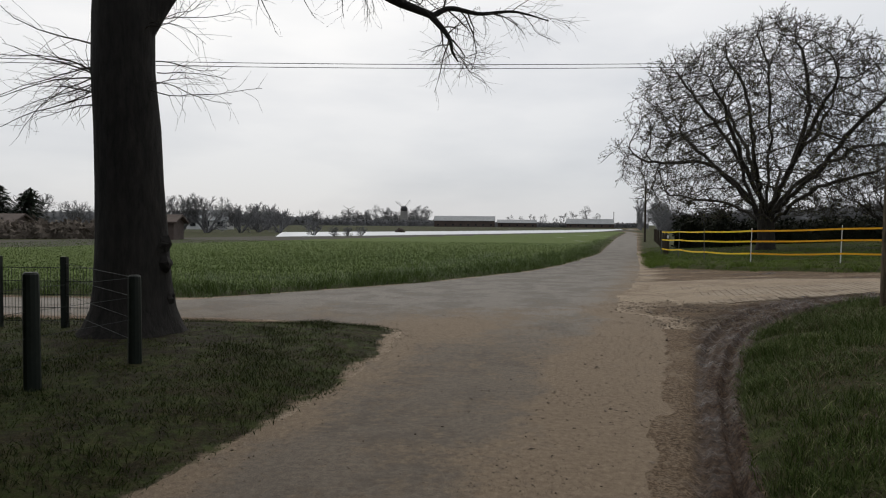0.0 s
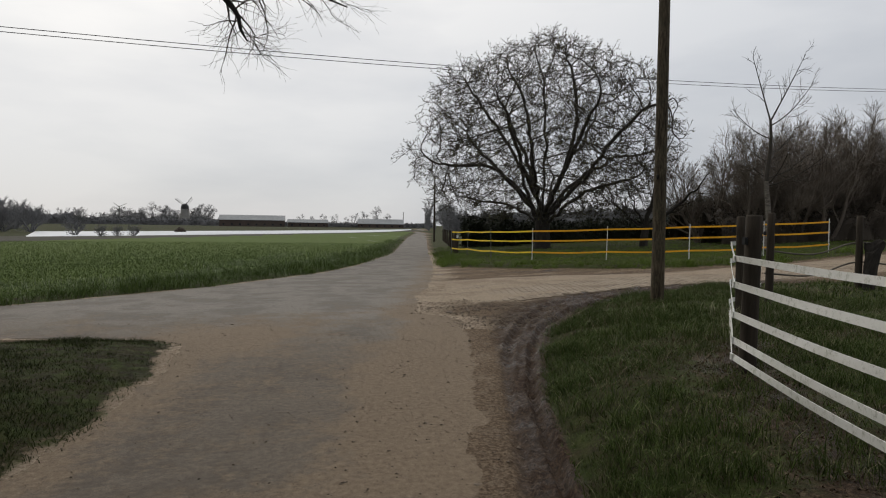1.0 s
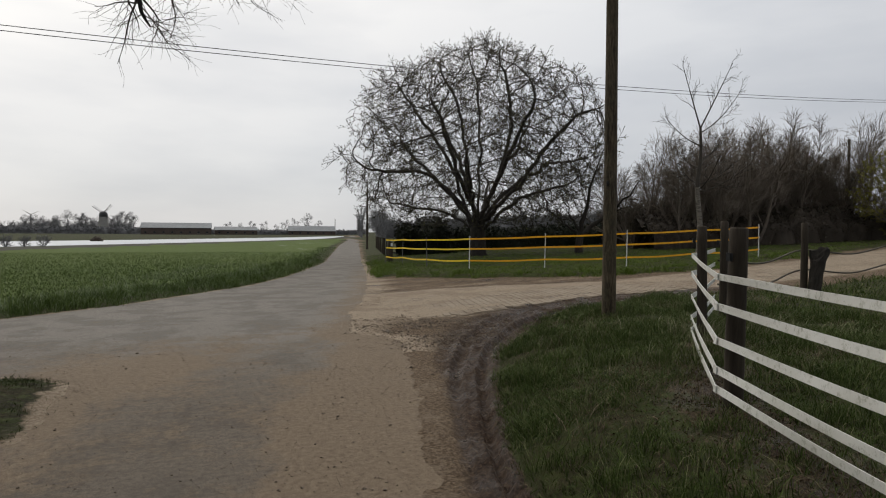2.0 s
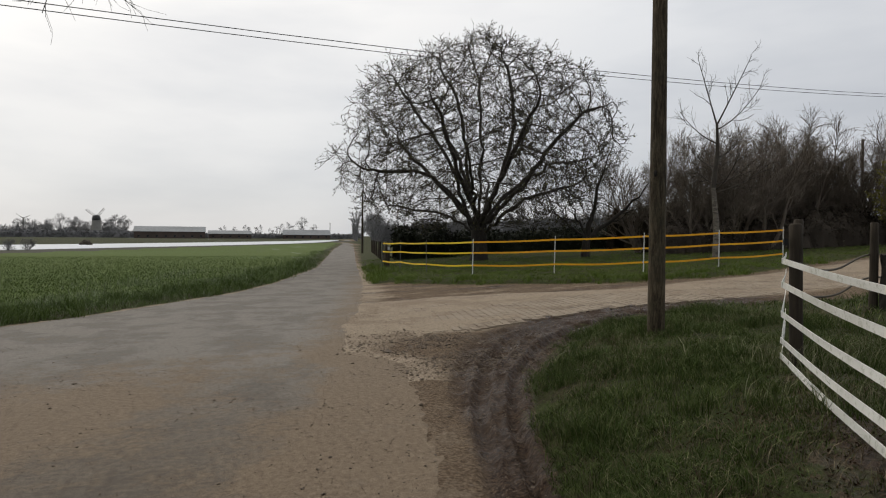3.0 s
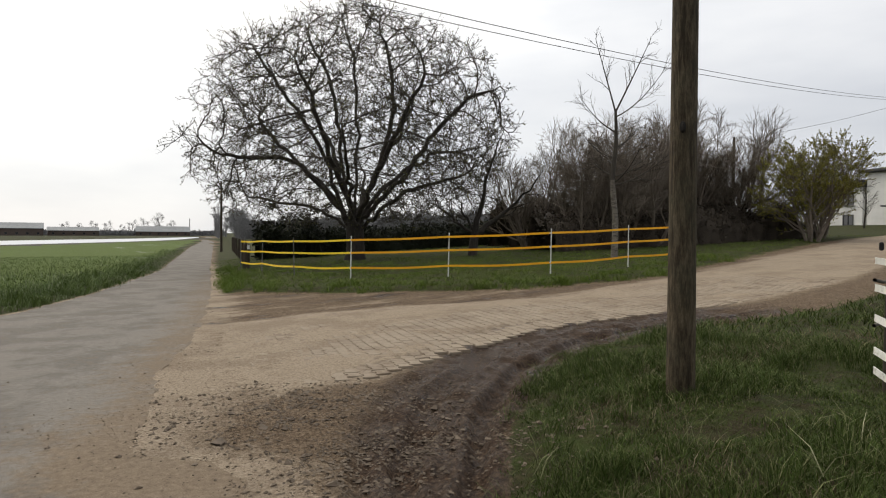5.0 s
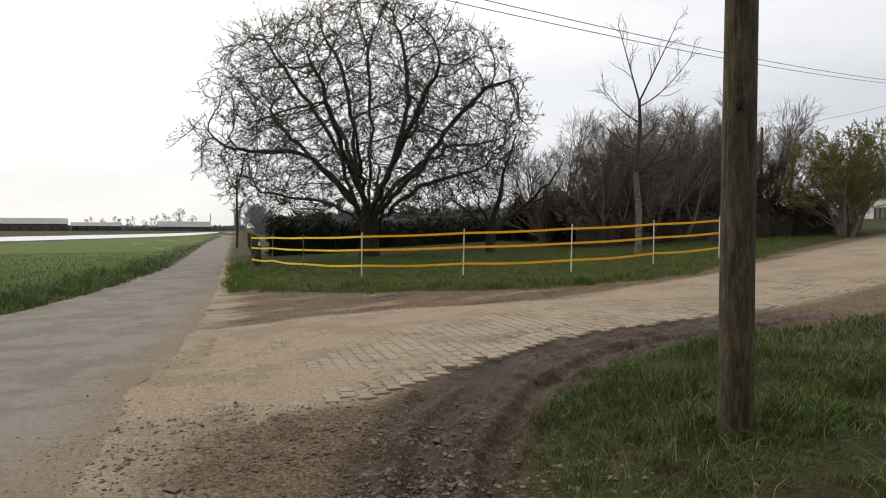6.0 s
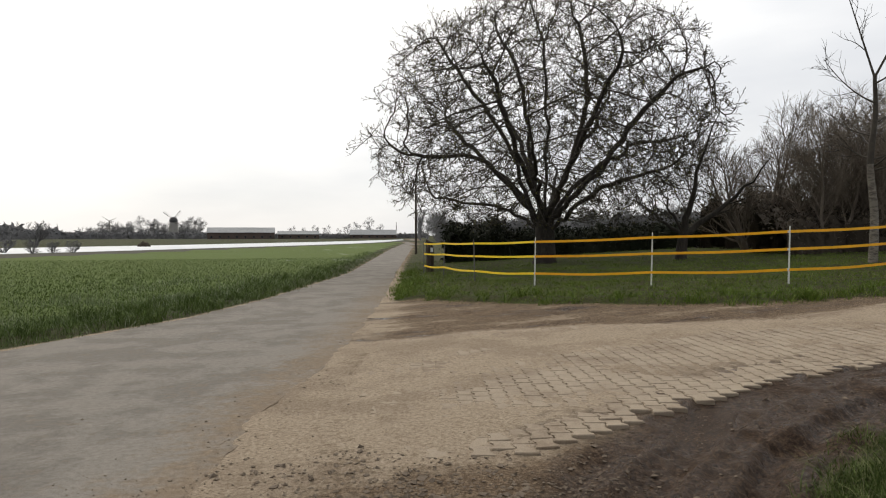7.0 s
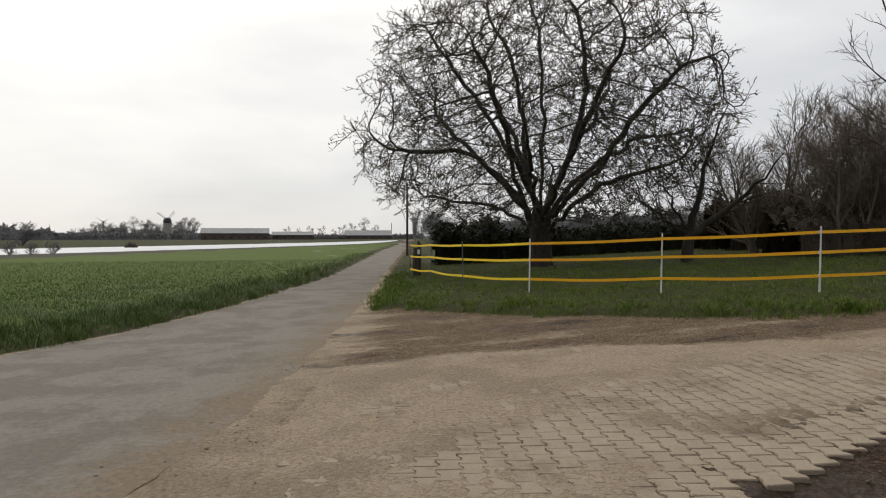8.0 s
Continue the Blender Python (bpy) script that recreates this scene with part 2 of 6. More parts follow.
TAPE_LEMON = simple("lemon_yellow_tape", (0.92, 0.60, 0.02), (0.97, 0.70, 0.035), 5, 0.5, 0.15)
TAPE_YELLOW = simple("yellow_orange_tape", (0.86, 0.38, 0.014), (0.95, 0.50, 0.022), 5, 0.5, 0.15)
GREEN_STEEL = simple("dark_green_coated_steel", (0.006, 0.009, 0.006), (0.016, 0.021, 0.015), 20, 0.5, 0.1)
CABLE = simple("black_cable", (0.02, 0.02, 0.02), (0.04, 0.04, 0.04), 4, 0.6, 0.0)
PLASTER = simple("white_plaster", (0.58, 0.57, 0.54), (0.74, 0.73, 0.70), 1.4, 0.9, 0.2)
ROOF_DARK = simple("dark_roofing", (0.05, 0.052, 0.055), (0.10, 0.10, 0.10), 3, 0.8, 0.3)
ROOF_PALE = simple("pale_corrugated_roof", (0.20, 0.21, 0.21), (0.33, 0.34, 0.34), 0.6, 0.7, 0.2)
BRICK_DARK = simple("dark_brown_wall", (0.06, 0.045, 0.038), (0.12, 0.09, 0.075), 2, 0.9, 0.3)
FRAME_DARK = simple("dark_window_frame", (0.04, 0.038, 0.035), (0.08, 0.075, 0.07), 6, 0.6, 0.1)
FILM = simple("white_crop_film", (0.50, 0.52, 0.54), (0.68, 0.70, 0.72), 0.4, 0.35, 0.3, 0.05)
SIGN_WHITE = simple("dull_white_sign", (0.60, 0.60, 0.57), (0.72, 0.72, 0.69), 4, 0.5, 0.05)
SIGN_BLACK = simple("black_sign_paint", (0.012, 0.012, 0.012), (0.025, 0.025, 0.025), 6, 0.5, 0.0)
SIGN_YELLOW = simple("yellow_plate", (0.70, 0.38, 0.01), (0.82, 0.47, 0.015), 6, 0.5, 0.0)
GALV = simple("grey_galvanised_steel", (0.09, 0.09, 0.085), (0.18, 0.18, 0.17), 12, 0.55, 0.1, metal=0.5)
CONCRETE = simple("grey_concrete", (0.2, 0.19, 0.175), (0.34, 0.33, 0.30), 5, 0.9, 0.3)
GLASS = Mat("dark_window_glass", 0.05, spec=0.8)
GLASS.b.inputs["Base Color"].default_value = (0.02, 0.024, 0.028, 1)
GLASS = GLASS.m
BLADE_MEADOW = leafy("meadow_grass", (0.064, 0.102, 0.014), (0.142, 0.205, 0.032), (0.24, 0.24, 0.09), 0.75)
# Darker copy of the verge grass, with shade in its colour.
BLADE_SHADED = leafy("short_grass_toned_for_shade", (0.016, 0.024, 0.007), (0.05, 0.068, 0.016), (0.11, 0.10, 0.045), 0.8)
BLADE = leafy("verge_grass", (0.034, 0.052, 0.012), (0.098, 0.140, 0.034), (0.26, 0.25, 0.13), 0.75)
BLADE_FIELD = leafy("cereal_blades", (0.048, 0.076, 0.015), (0.098, 0.142, 0.03), (0.15, 0.195, 0.06))
BLADE_WEED = leafy("weedy_margin", (0.05, 0.08, 0.018), (0.125, 0.175, 0.05), (0.27, 0.29, 0.19))
BUD = leafy("opening_buds", (0.03, 0.027, 0.012), (0.075, 0.07, 0.025), (0.19, 0.19, 0.05))
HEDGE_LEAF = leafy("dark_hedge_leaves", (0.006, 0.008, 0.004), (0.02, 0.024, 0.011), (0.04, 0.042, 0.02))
WILLOW_LEAF = leafy("young_willow_leaves", (0.13, 0.125, 0.022), (0.235, 0.215, 0.04), (0.32, 0.29, 0.06))
CONIFER = leafy("conifer_needles", (0.010, 0.016, 0.010), (0.026, 0.036, 0.02), (0.04, 0.05, 0.03))
FLOWER = leafy("pale_weed_heads", (0.12, 0.15, 0.07), (0.26, 0.30, 0.17), (0.42, 0.44, 0.32))
BRAMBLE = leafy("bramble_stems", (0.03, 0.024, 0.018), (0.075, 0.06, 0.045), (0.13, 0.11, 0.08))
LITTER = leafy("dead_leaves", (0.03, 0.02, 0.012), (0.10, 0.068, 0.04), (0.2, 0.15, 0.1))
STRAW = leafy("bleached_straw", (0.16, 0.16, 0.08), (0.30, 0.30, 0.17), (0.45, 0.43, 0.28))
DRY = leafy("dry_stalks", (0.10, 0.075, 0.045), (0.2, 0.16, 0.10), (0.3, 0.25, 0.16))

# ---------------------------------------------------------------- mesh helpers


def mesh_np(name, V, F, mat, parent=None, label="", smooth=False):
    """A mesh object from arrays of corners and of equal-sized faces."""
    V, F = np.asarray(V, dtype=np.float32), np.asarray(F, dtype=np.int32)
    me = bpy.data.meshes.new(name)
    n, k = F.shape
    me.vertices.add(len(V)); me.vertices.foreach_set("co", V.ravel())
    me.loops.add(n * k); me.loops.foreach_set("vertex_index", F.ravel())
    me.polygons.add(n); me.polygons.foreach_set("loop_start", np.arange(0, n * k, k, dtype=np.int32))
    me.polygons.foreach_set("use_smooth", np.full(n, smooth))
    me.materials.append(mat)
    me.update(calc_edges=True)
    ob = new(name, me)
    if parent:
        ob.parent = parent
    if label:
        ob["label"] = label
    return ob


def part(name, bm, mat, parent=None, label="", smooth=False):
    me = bpy.data.meshes.new(name)
    bm.to_mesh(me)
    bm.free()
    me.materials.append(mat)
    if smooth:
        me.polygons.foreach_set("use_smooth", np.full(len(me.polygons), True))
    ob = new(name, me)
    if parent:
        ob.parent = parent
    if label:
        ob["label"] = label
    return ob


def thing(name, x, y, z, label, category, group="", rz=0.0, kind=""):
    """An empty at a thing's base."""
    e = new(name)
    e.matrix_basis = pose(x, y, z, 0, 0, rz)
    return tagged(e, label, category, group, kind)


def box(sx, sy, sz, at=(0, 0, 0), bevel=0.0, rot=None, bm=None):
    """A bevelled box with its base centre at at."""
    bm = bm or bmesh.new()
    m = Matrix.Translation(Vector(at)) @ (rot or Matrix()) @ Matrix.Translation((0, 0, sz / 2)) @ Matrix.Diagonal((sx, sy, sz, 1))
    vs = bmesh.ops.create_cube(bm, size=1, matrix=m)["verts"]
    if bevel:
        es = list({e for v in vs for e in v.link_edges})
        bmesh.ops.bevel(bm, geom=es, offset=bevel, segments=2, affect="EDGES")
    return bm


def frames_of(P):
    T = np.gradient(P, axis=0)
    T /= np.linalg.norm(T, axis=1)[:, None] + 1e-9
    ref = np.array([0.31, 0.17, 0.93]) if abs(T[0, 2]) < 0.8 else np.array([0.93, 0.17, 0.31])
    U = np.cross(T, ref); U /= np.linalg.norm(U, axis=1)[:, None] + 1e-9
    return U, np.cross(T, U)


def tubes(lines, sides):
    """Corners and faces of tapered tubes along polylines of (points, radii)."""
    VV, FF, base = [], [], 0
    a = np.linspace(0, 2 * np.pi, sides, endpoint=False)
    ca, sa = np.cos(a)[None, :, None], np.sin(a)[None, :, None]
    k = np.arange(sides)
    for P, R in lines:
        P, R = np.asarray(P, float), np.asarray(R, float)
        U, W = frames_of(P)
        ring = P[:, None, :] + R[:, None, None] * (ca * U[:, None, :] + sa * W[:, None, :])
        n = len(P)
        VV.append(ring.reshape(-1, 3))
        i = np.arange(n - 1)[:, None] * sides + base
        FF.append(np.stack([i + k, i + (k + 1) % sides, i + sides + (k + 1) % sides, i + sides + k], -1).reshape(-1, 4))
        base += n * sides
    return np.concatenate(VV), np.concatenate(FF)


def pole_bm(r0, r1, h, sides=14, rough=0.0, seed=1, rings=10, top=0.02):
    """An upright, slightly uneven round pole with a rounded top edge."""
    rng = random.Random(seed)
    bm = bmesh.new()
    levels = [(-0.25, r0)] + [(h * k / rings, r0 + (r1 - r0) * k / rings) for k in range(rings)] + [(h - top, r1), (h, r1 - top * 0.8)]
    prev = None
    first = None
    ph = [rng.uniform(0, 6.28) for _ in range(3)]
    for z, r in levels:
        ring = []
        for k in range(sides):
            a = 2 * math.pi * k / sides
            rr = r * (1 + rough * (math.sin(3 * a + ph[0] + z) + 0.6 * math.sin(5 * a + ph[1] - 2 * z) + 0.5 * rng.uniform(-1, 1)))
            ring.append(bm.verts.new((rr * math.cos(a), rr * math.sin(a), z)))
        if prev:
            for k in range(sides):
                bm.faces.new((prev[k], prev[(k + 1) % sides], ring[(k + 1) % sides], ring[k]))
        prev, first = ring, first or ring
    bm.faces.new(prev)
    bm.faces.new(first[::-1])
    return bm


def smooth_line(pts, n):
    """Catmull-Rom through some points."""
    P = [Vector(p) for p in pts]
    P = [2 * P[0] - P[1]] + P + [2 * P[-1] - P[-2]]
    out = []
    for i in range(1, len(P) - 2):
        for k in range(n):
            t = k / n
            out.append(0.5 * (2 * P[i] + (P[i + 1] - P[i - 1]) * t + (2 * P[i - 1] - 5 * P[i] + 4 * P[i + 1] - P[i + 2]) * t * t
                              + (3 * P[i] - P[i - 1] - 3 * P[i + 1] + P[i + 2]) * t ** 3))
    out.append(P[-2])
    return np.array([tuple(p) for p in out])


# ---------------------------------------------------------------- lie of the land


def sstep(a, b, v):
    t = np.clip((v - a) / (b - a), 0, 1)
    return t * t * (3 - 2 * t)


LEFT_EDGE = [(-60, -14), (-8, -3.4), (0, -1.9), (5.4, -0.85), (8, -0.25), (10.5, 0.1), (11.8, 0.0), (12.5, -0.8), (12.8, -2.4), (13.0, -5.0),
             (15.5, -5.2), (17.7, -3.0), (20.6, -0.3), (26, 3.2), (30, 4.8), (41.2, 8.3), (101, 21.5), (129, 28.2), (400, 89), (1500, 337)]
RIGHT_EDGE = [(-60, -9), (-8, 0.2), (0, 1.5), (6, 2.45), (9.2, 3.45), (10, 3.75), (12, 4.25), (13.6, 4.55), (14.1, 4.35), (14.6, 3.95), (15.7, 4.25), (17.9, 4.7),
              (19.7, 5.4), (23.3, 6.4), (29.7, 8.0), (41.6, 10.6), (77, 18.8), (129, 31), (400, 92), (1500, 340)]
VERGE = [(-1.0, -14), (0.9, -2), (2.2, 3.0), (3.05, 5.6), (3.8, 8.0), (4.7, 10.2), (5.6, 12.0), (6.7, 13.4), (8.2, 14.7), (9.4, 15.3), (10.4, 15.6),
         (11.6, 15.55), (13, 15.3), (15, 15.1), (19.5, 15.7), (30, 18.4), (48, 23.0), (80, 28)]
DRIVE_NEAR = [(5.75, 16.0), (6.6, 15.85), (7.6, 16.2), (9.1, 16.7), (10.7, 17.0), (12.5, 16.8), (14.4, 16.6), (18.7, 17.0), (24, 18.4), (33, 21.0), (48, 25.2), (80, 33)]
DRIVE_FAR = [(5.75, 18.9), (6.5, 21.5), (8.0, 21.9), (10.1, 21.4), (12, 20.5), (13.4, 20.1), (15, 20.4), (18.2, 20.9), (23, 22.2), (30, 24.3), (48, 29.4), (80, 38)]
MEADOW = [(8.2, 1500), (8.2, 100), (8.2, 32), (8.6, 28.0), (9.1, 27.1), (10.4, 25.3), (12.4, 23.4), (14.2, 22.1), (16.7, 21.5), (19, 21.7), (23, 23.0), (30, 25.2), (48, 30.4), (80, 39)]


def along(table, v, by=0):
    t = np.array(table, float)
    return np.interp(v, t[:, by], t[:, 1 - by])


def verge_inside(x, y):
    """Roughly how far a place lies inside the grassy corner beside the road (negative outside)."""
    return along(VERGE, x, 0) - y


def rise(x, y):
    u = x - along(RIGHT_EDGE, y)
    return 0.046 * np.clip(u - 0.4, 0, 75)


def lane(x, y):
    """How far inside the tarmac (positive) a place lies, across the long road."""
    return np.minimum(x - along(LEFT_EDGE, y), along(RIGHT_EDGE, y) - x)


def side_lane(x, y):
    return np.where(x < -4.9, np.minimum(y - SIDE_NEAR(x), SIDE_FAR(x) - y), -9.0)


def SIDE_NEAR(x):
    return 12.9 + 0.02 * (x + 5)


def SIDE_FAR(x):
    return 15.55 + 0.02 * (x + 5)


def drive_inside(x, y):
    d = np.minimum(y - along(DRIVE_NEAR, x), along(DRIVE_FAR, x) - y)
    return np.where(x < 5.75, np.minimum(d, x - 5.75), d)


def meadow_inside(x, y):
    edge = np.where(x > 8.6, y - along(MEADOW[3:], x), -5.0)
    side = (x - along(RIGHT_EDGE, y) - 0.2) * np.where(y > 28.2, 1, 0) - np.where(y > 28.2, 0, 5)
    return np.maximum(np.where(y < 28.6, edge, -5.0), side)


def left_inside(x, y):
    """The grass corner under the old tree."""
    return np.minimum(along(LEFT_EDGE, np.minimum(y, 11.0)) - 0.02 - x, 12.45 + 0.02 * (x + 5) - y - 0.35 * np.clip(x + 1.4, 0, 3) ** 2)


def field_inside(x, y):
    e = np.where(y > 15.6, along(LEFT_EDGE, y) - 0.05 - x, -5.0)
    return np.where(x < -4.9, np.maximum(np.minimum(e, y - SIDE_FAR(x) - 0.3), np.where(y > SIDE_FAR(x) + 0.3, y - SIDE_FAR(x) - 0.3, -5)), e)


def wob(x, y, s, seed):
    """A cheap smooth noise of about -1..1."""
    r = np.random.RandomState(seed)
    v = 0.0
    for k in range(7):
        a, f, p = r.uniform(0, 6.28), s * 1.7 ** (k * 0.8), r.uniform(0, 6.28)
        v = v + np.sin(f * (x * math.cos(a) + y * math.sin(a)) + p + 1.3 * np.sin(f * 0.6 * (y * math.cos(a) - x * math.sin(a)) + k)) / (1 + 0.45 * k)
    return v / 2.6


def litter(x, y):
    """Bare leaf litter along the foot of the tape fence."""
    t = np.array(WHITE_LINE, float)
    d = x - np.interp(y, t[:, 1], t[:, 0])
    return np.exp(-((d + 0.1) / 0.8) ** 2) * (1 - sstep(9.0, 11.0, y))


WHITE_LINE = [(3.4, 0.6), (4.3, 4.15), (5.6, 7.46), (7.58, 10.02), (9.5, 11.68)]


def mud_amount(x, y):
    """The churned strip that bends round the grassy corner into the drive."""
    d = -verge_inside(x, y) * 0.8
    end = sstep(1.0, 6.0, y) * (1 - sstep(11.5, 17, x))
    wide = 0.75 + 0.75 * sstep(9, 13, y)
    strip = end * sstep(-0.35, 0.15, d) * (1 - sstep(wide - 0.3, wide + 0.8, d))
    back = 0.5 * sstep(0.1, 0.6, y - along(DRIVE_FAR, x)) * sstep(-0.3, 0.3, along(MEADOW[3:], x) - y) * sstep(8.2, 9.0, x) * (1 - sstep(22, 28, x))
    return np.maximum(strip, back)


PUDDLE = (8.35, 16.05)


def puddle_bowl(x, y):
    u, v = (x - PUDDLE[0]) * 0.88 + (y - PUDDLE[1]) * 0.47, (y - PUDDLE[1]) * 0.88 - (x - PUDDLE[0]) * 0.47
    return np.exp(-(u / 0.75) ** 2 - ((v - 0.08 * np.sin(3 * u)) / 0.24) ** 2)


def height(x, y, detail=True):
    x, y = np.asarray(x, float), np.asarray(y, float)
    z = rise(x, y)
    v, dr = verge_inside(x, y), drive_inside(x, y)
    z = z + 0.20 * sstep(0.0, 2.8, v) * sstep(3.0, 9.5, y) * (1 - 0.6 * sstep(8.2, 9.6, x)) * (1 - sstep(14, 30, x)) + 0.08 * sstep(0, 0.7, v)
    z = z + 0.10 * sstep(0, 0.9, left_inside(x, y)) + 0.06 * sstep(0, 1.0, field_inside(x, y)) + 0.10 * sstep(0, 0.8, meadow_inside(x, y))
    if detail:
        m = mud_amount(x, y)
        d = -v * 0.8
        cut = d + 0.05 * wob(x, y, 1.9, 33)
        rut = -0.06 * np.exp(-((cut - 0.30) / 0.11) ** 4) - 0.05 * np.exp(-((cut - 0.95) / 0.16) ** 4) + 0.028 * np.exp(-((cut - 0.47) / 0.05) ** 2) + 0.03 * np.exp(-((cut - 0.73) / 0.05) ** 2) + 0.022 * np.exp(-((cut - 1.18) / 0.06) ** 2) - 0.045 * np.exp(-((cut - 1.5) / 0.15) ** 4)
        z = z + m * (1 - 0.85 * sstep(-0.7, -0.1, dr)) * (rut - 0.03 + 0.020 * wob(x, y, 6, 3) + 0.014 * wob(x, y, 19, 4) + 0.014 * np.sin(30 * (x * 0.6 + y * 0.8) + 9 * d) * np.exp(-((d - 0.24) / 0.2) ** 2) + 0.012 * wob(x, y, 36, 14) + 0.05 * np.exp(-((d - 0.07) / 0.09) ** 2))
        z = z - 0.022 * sstep(0.03, -0.04, dr) * np.exp(-(dr / 0.45) ** 2) * sstep(5.9, 6.6, x) * (1 - sstep(11, 14, x)) * (y < along(DRIVE_FAR, x) - 1.0)
        near = np.exp(-((x - 5) ** 2 + (y - 14) ** 2) / 900.0)
        z = z + near * (0.012 * wob(x, y, 3, 5) + 0.005 * wob(x, y, 17, 6))
        z = z - 0.05 * puddle_bowl(x, y) * (1 + 0.5 * wob(x, y, 9, 97) + 0.4 * wob(x, y, 26, 98))
        bowl = sstep(0.3, 0.7, puddle_bowl(x, y))
        z = z * (1 - bowl) + (rise(x, y) - 0.075) * bowl
        flat = np.maximum(sstep(0.0, 0.25, lane(x, y)), sstep(0.0, 0.25, side_lane(x, y)))
        z = z - 0.05 * flat
        paved = sstep(-0.05, 0.1, dr)
        into = y - along(DRIVE_NEAR, x)
        z = z + paved * (-0.005 + (0.014 * wob(x, y, 2.6, 53) + 0.012 * wob(x, y, 9, 54) - 0.012) * (1 - sstep(0.1, 0.7, into)) + 0.012 * sstep(1.3, 3.6, into) + 0.012 * sstep(1.6, 0.2, x - 5.75) + 0.010 * wob(x, y, 1.3, 51) + 0.004 * wob(x, y, 7, 52))
    return z


def hz(x, y):
    return float(height(x, y))


def spaced(a, b, step, far_lo, far_hi):
    fine = list(np.arange(a, b, step))
    out, s, v = [], step, b
    while v < far_hi:
        out.append(v); s *= 1.13; v += s
    left, s, v = [], step, a - step
    while v > far_lo:
        left.append(v); s *= 1.13; v -= s
    return np.array(left[::-1] + fine + out + [far_hi])


GX, GY = spaced(-5.0, 13.0, 0.046, -3500, 3500), spaced(4.0, 25.0, 0.046, -600, 4500)
XX, YY = np.meshgrid(GX, GY)
NX, NY = len(GX), len(GY)
idx = np.arange(NX * NY).reshape(NY, NX)
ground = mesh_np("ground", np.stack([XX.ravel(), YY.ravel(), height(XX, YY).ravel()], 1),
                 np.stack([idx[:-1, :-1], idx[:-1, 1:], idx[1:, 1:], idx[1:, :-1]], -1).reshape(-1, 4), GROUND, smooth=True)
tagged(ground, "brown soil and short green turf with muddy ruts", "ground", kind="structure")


def put_attr(ob, name, values):
    ob.data.attributes.new(name, "FLOAT", "POINT").data.foreach_set("value", np.asarray(values, np.float32).ravel())


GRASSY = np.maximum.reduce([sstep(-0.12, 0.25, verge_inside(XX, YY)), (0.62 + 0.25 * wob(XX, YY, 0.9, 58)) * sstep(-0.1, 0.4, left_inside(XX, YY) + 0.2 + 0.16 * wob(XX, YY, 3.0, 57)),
                            sstep(-0.2, 0.5, meadow_inside(XX, YY)), sstep(-0.2, 0.3, field_inside(XX, YY)),
                            sstep(0.15, 0.5, SIDE_NEAR(XX) - 0.3 - YY) * (XX < -4.9)])
SOIL_NEAR, SOIL_FAR, FILM_FAR = 101.0, 136.0, 168.0


def band(x, y):
    """A skewed distance across the far fields."""
    return y - 2.2 * x


put_attr(ground, "grass", GRASSY * (1 - 0.6 * litter(XX, YY)))
INTO = YY - along(DRIVE_NEAR, XX)
BEHIND = sstep(-0.1, 0.4, YY - along(DRIVE_FAR, XX)) * (1 - sstep(-0.4, 0.2, meadow_inside(XX, YY))) * (XX > 6) * (XX < 30)
STREAK = wob(XX * 0.45, YY * 2.0, 1.6, 91)
WET_EDGE = sstep(-0.1, 0.2, INTO) * (1 - sstep(0.1, 0.8, INTO + 0.3 * wob(XX, YY, 2.2, 92))) * sstep(6.0, 7.2, XX) * (XX < 14)
RUT_D = -verge_inside(XX, YY) * 0.8
RUTTED = 0.8 + 0.2 * np.clip(np.exp(-((RUT_D - 0.28) / 0.28) ** 2) + np.exp(-((RUT_D - 0.95) / 0.25) ** 2), 0, 1)
put_attr(ground, "mud", np.maximum.reduce([mud_amount(XX, YY) * RUTTED * (1 - 0.8 * BEHIND * np.clip(0.3 - STREAK, 0, 1)), 0.75 * litter(XX, YY), 0.85 * WET_EDGE, 0.8 * BEHIND * np.clip(STREAK, 0, 1)]))
# Mask of the corner whose soil is painted dark for shade.
put_attr(ground, "shaded_soil", sstep(0.05, 0.5, left_inside(XX, YY) + 0.2 + 0.16 * wob(XX, YY, 3.0, 57)))
put_attr(ground, "wet", sstep(0.25, 0.6, puddle_bowl(XX, YY) + 0.12 * wob(XX, YY, 7, 96)))
put_attr(ground, "sand", np.clip(sstep(-0.6, 0.3, drive_inside(XX, YY)) + 0.62 * sstep(1.5, -0.2, -lane(XX, YY)) * (YY > 12.5) * (YY < 45) + (0.35 + 0.4 * (XX < 1.0) * (YY < 13.5)) * sstep(0.9, -0.2, -lane(XX, YY)) + 0.45 * np.exp(-((XX + 0.1) ** 2 + (YY - 13) ** 2) / 2.5) + 0.5 * np.exp(-((XX - 5.2) ** 2 / 0.9 + (YY - 16.8) ** 2 / 2.2)) + 0.55 * BEHIND * np.clip(0.2 - STREAK, 0, 1), 0, 1))
FAR_FIELD = sstep(-0.2, 0.3, field_inside(XX, YY))
put_attr(ground, "crop", FAR_FIELD * sstep(0.6, 1.6, field_inside(XX, YY)) * (band(XX, YY) < SOIL_NEAR))
put_attr(ground, "tilled", FAR_FIELD * (band(XX, YY) > SOIL_NEAR) * (band(XX, YY) < SOIL_FAR))


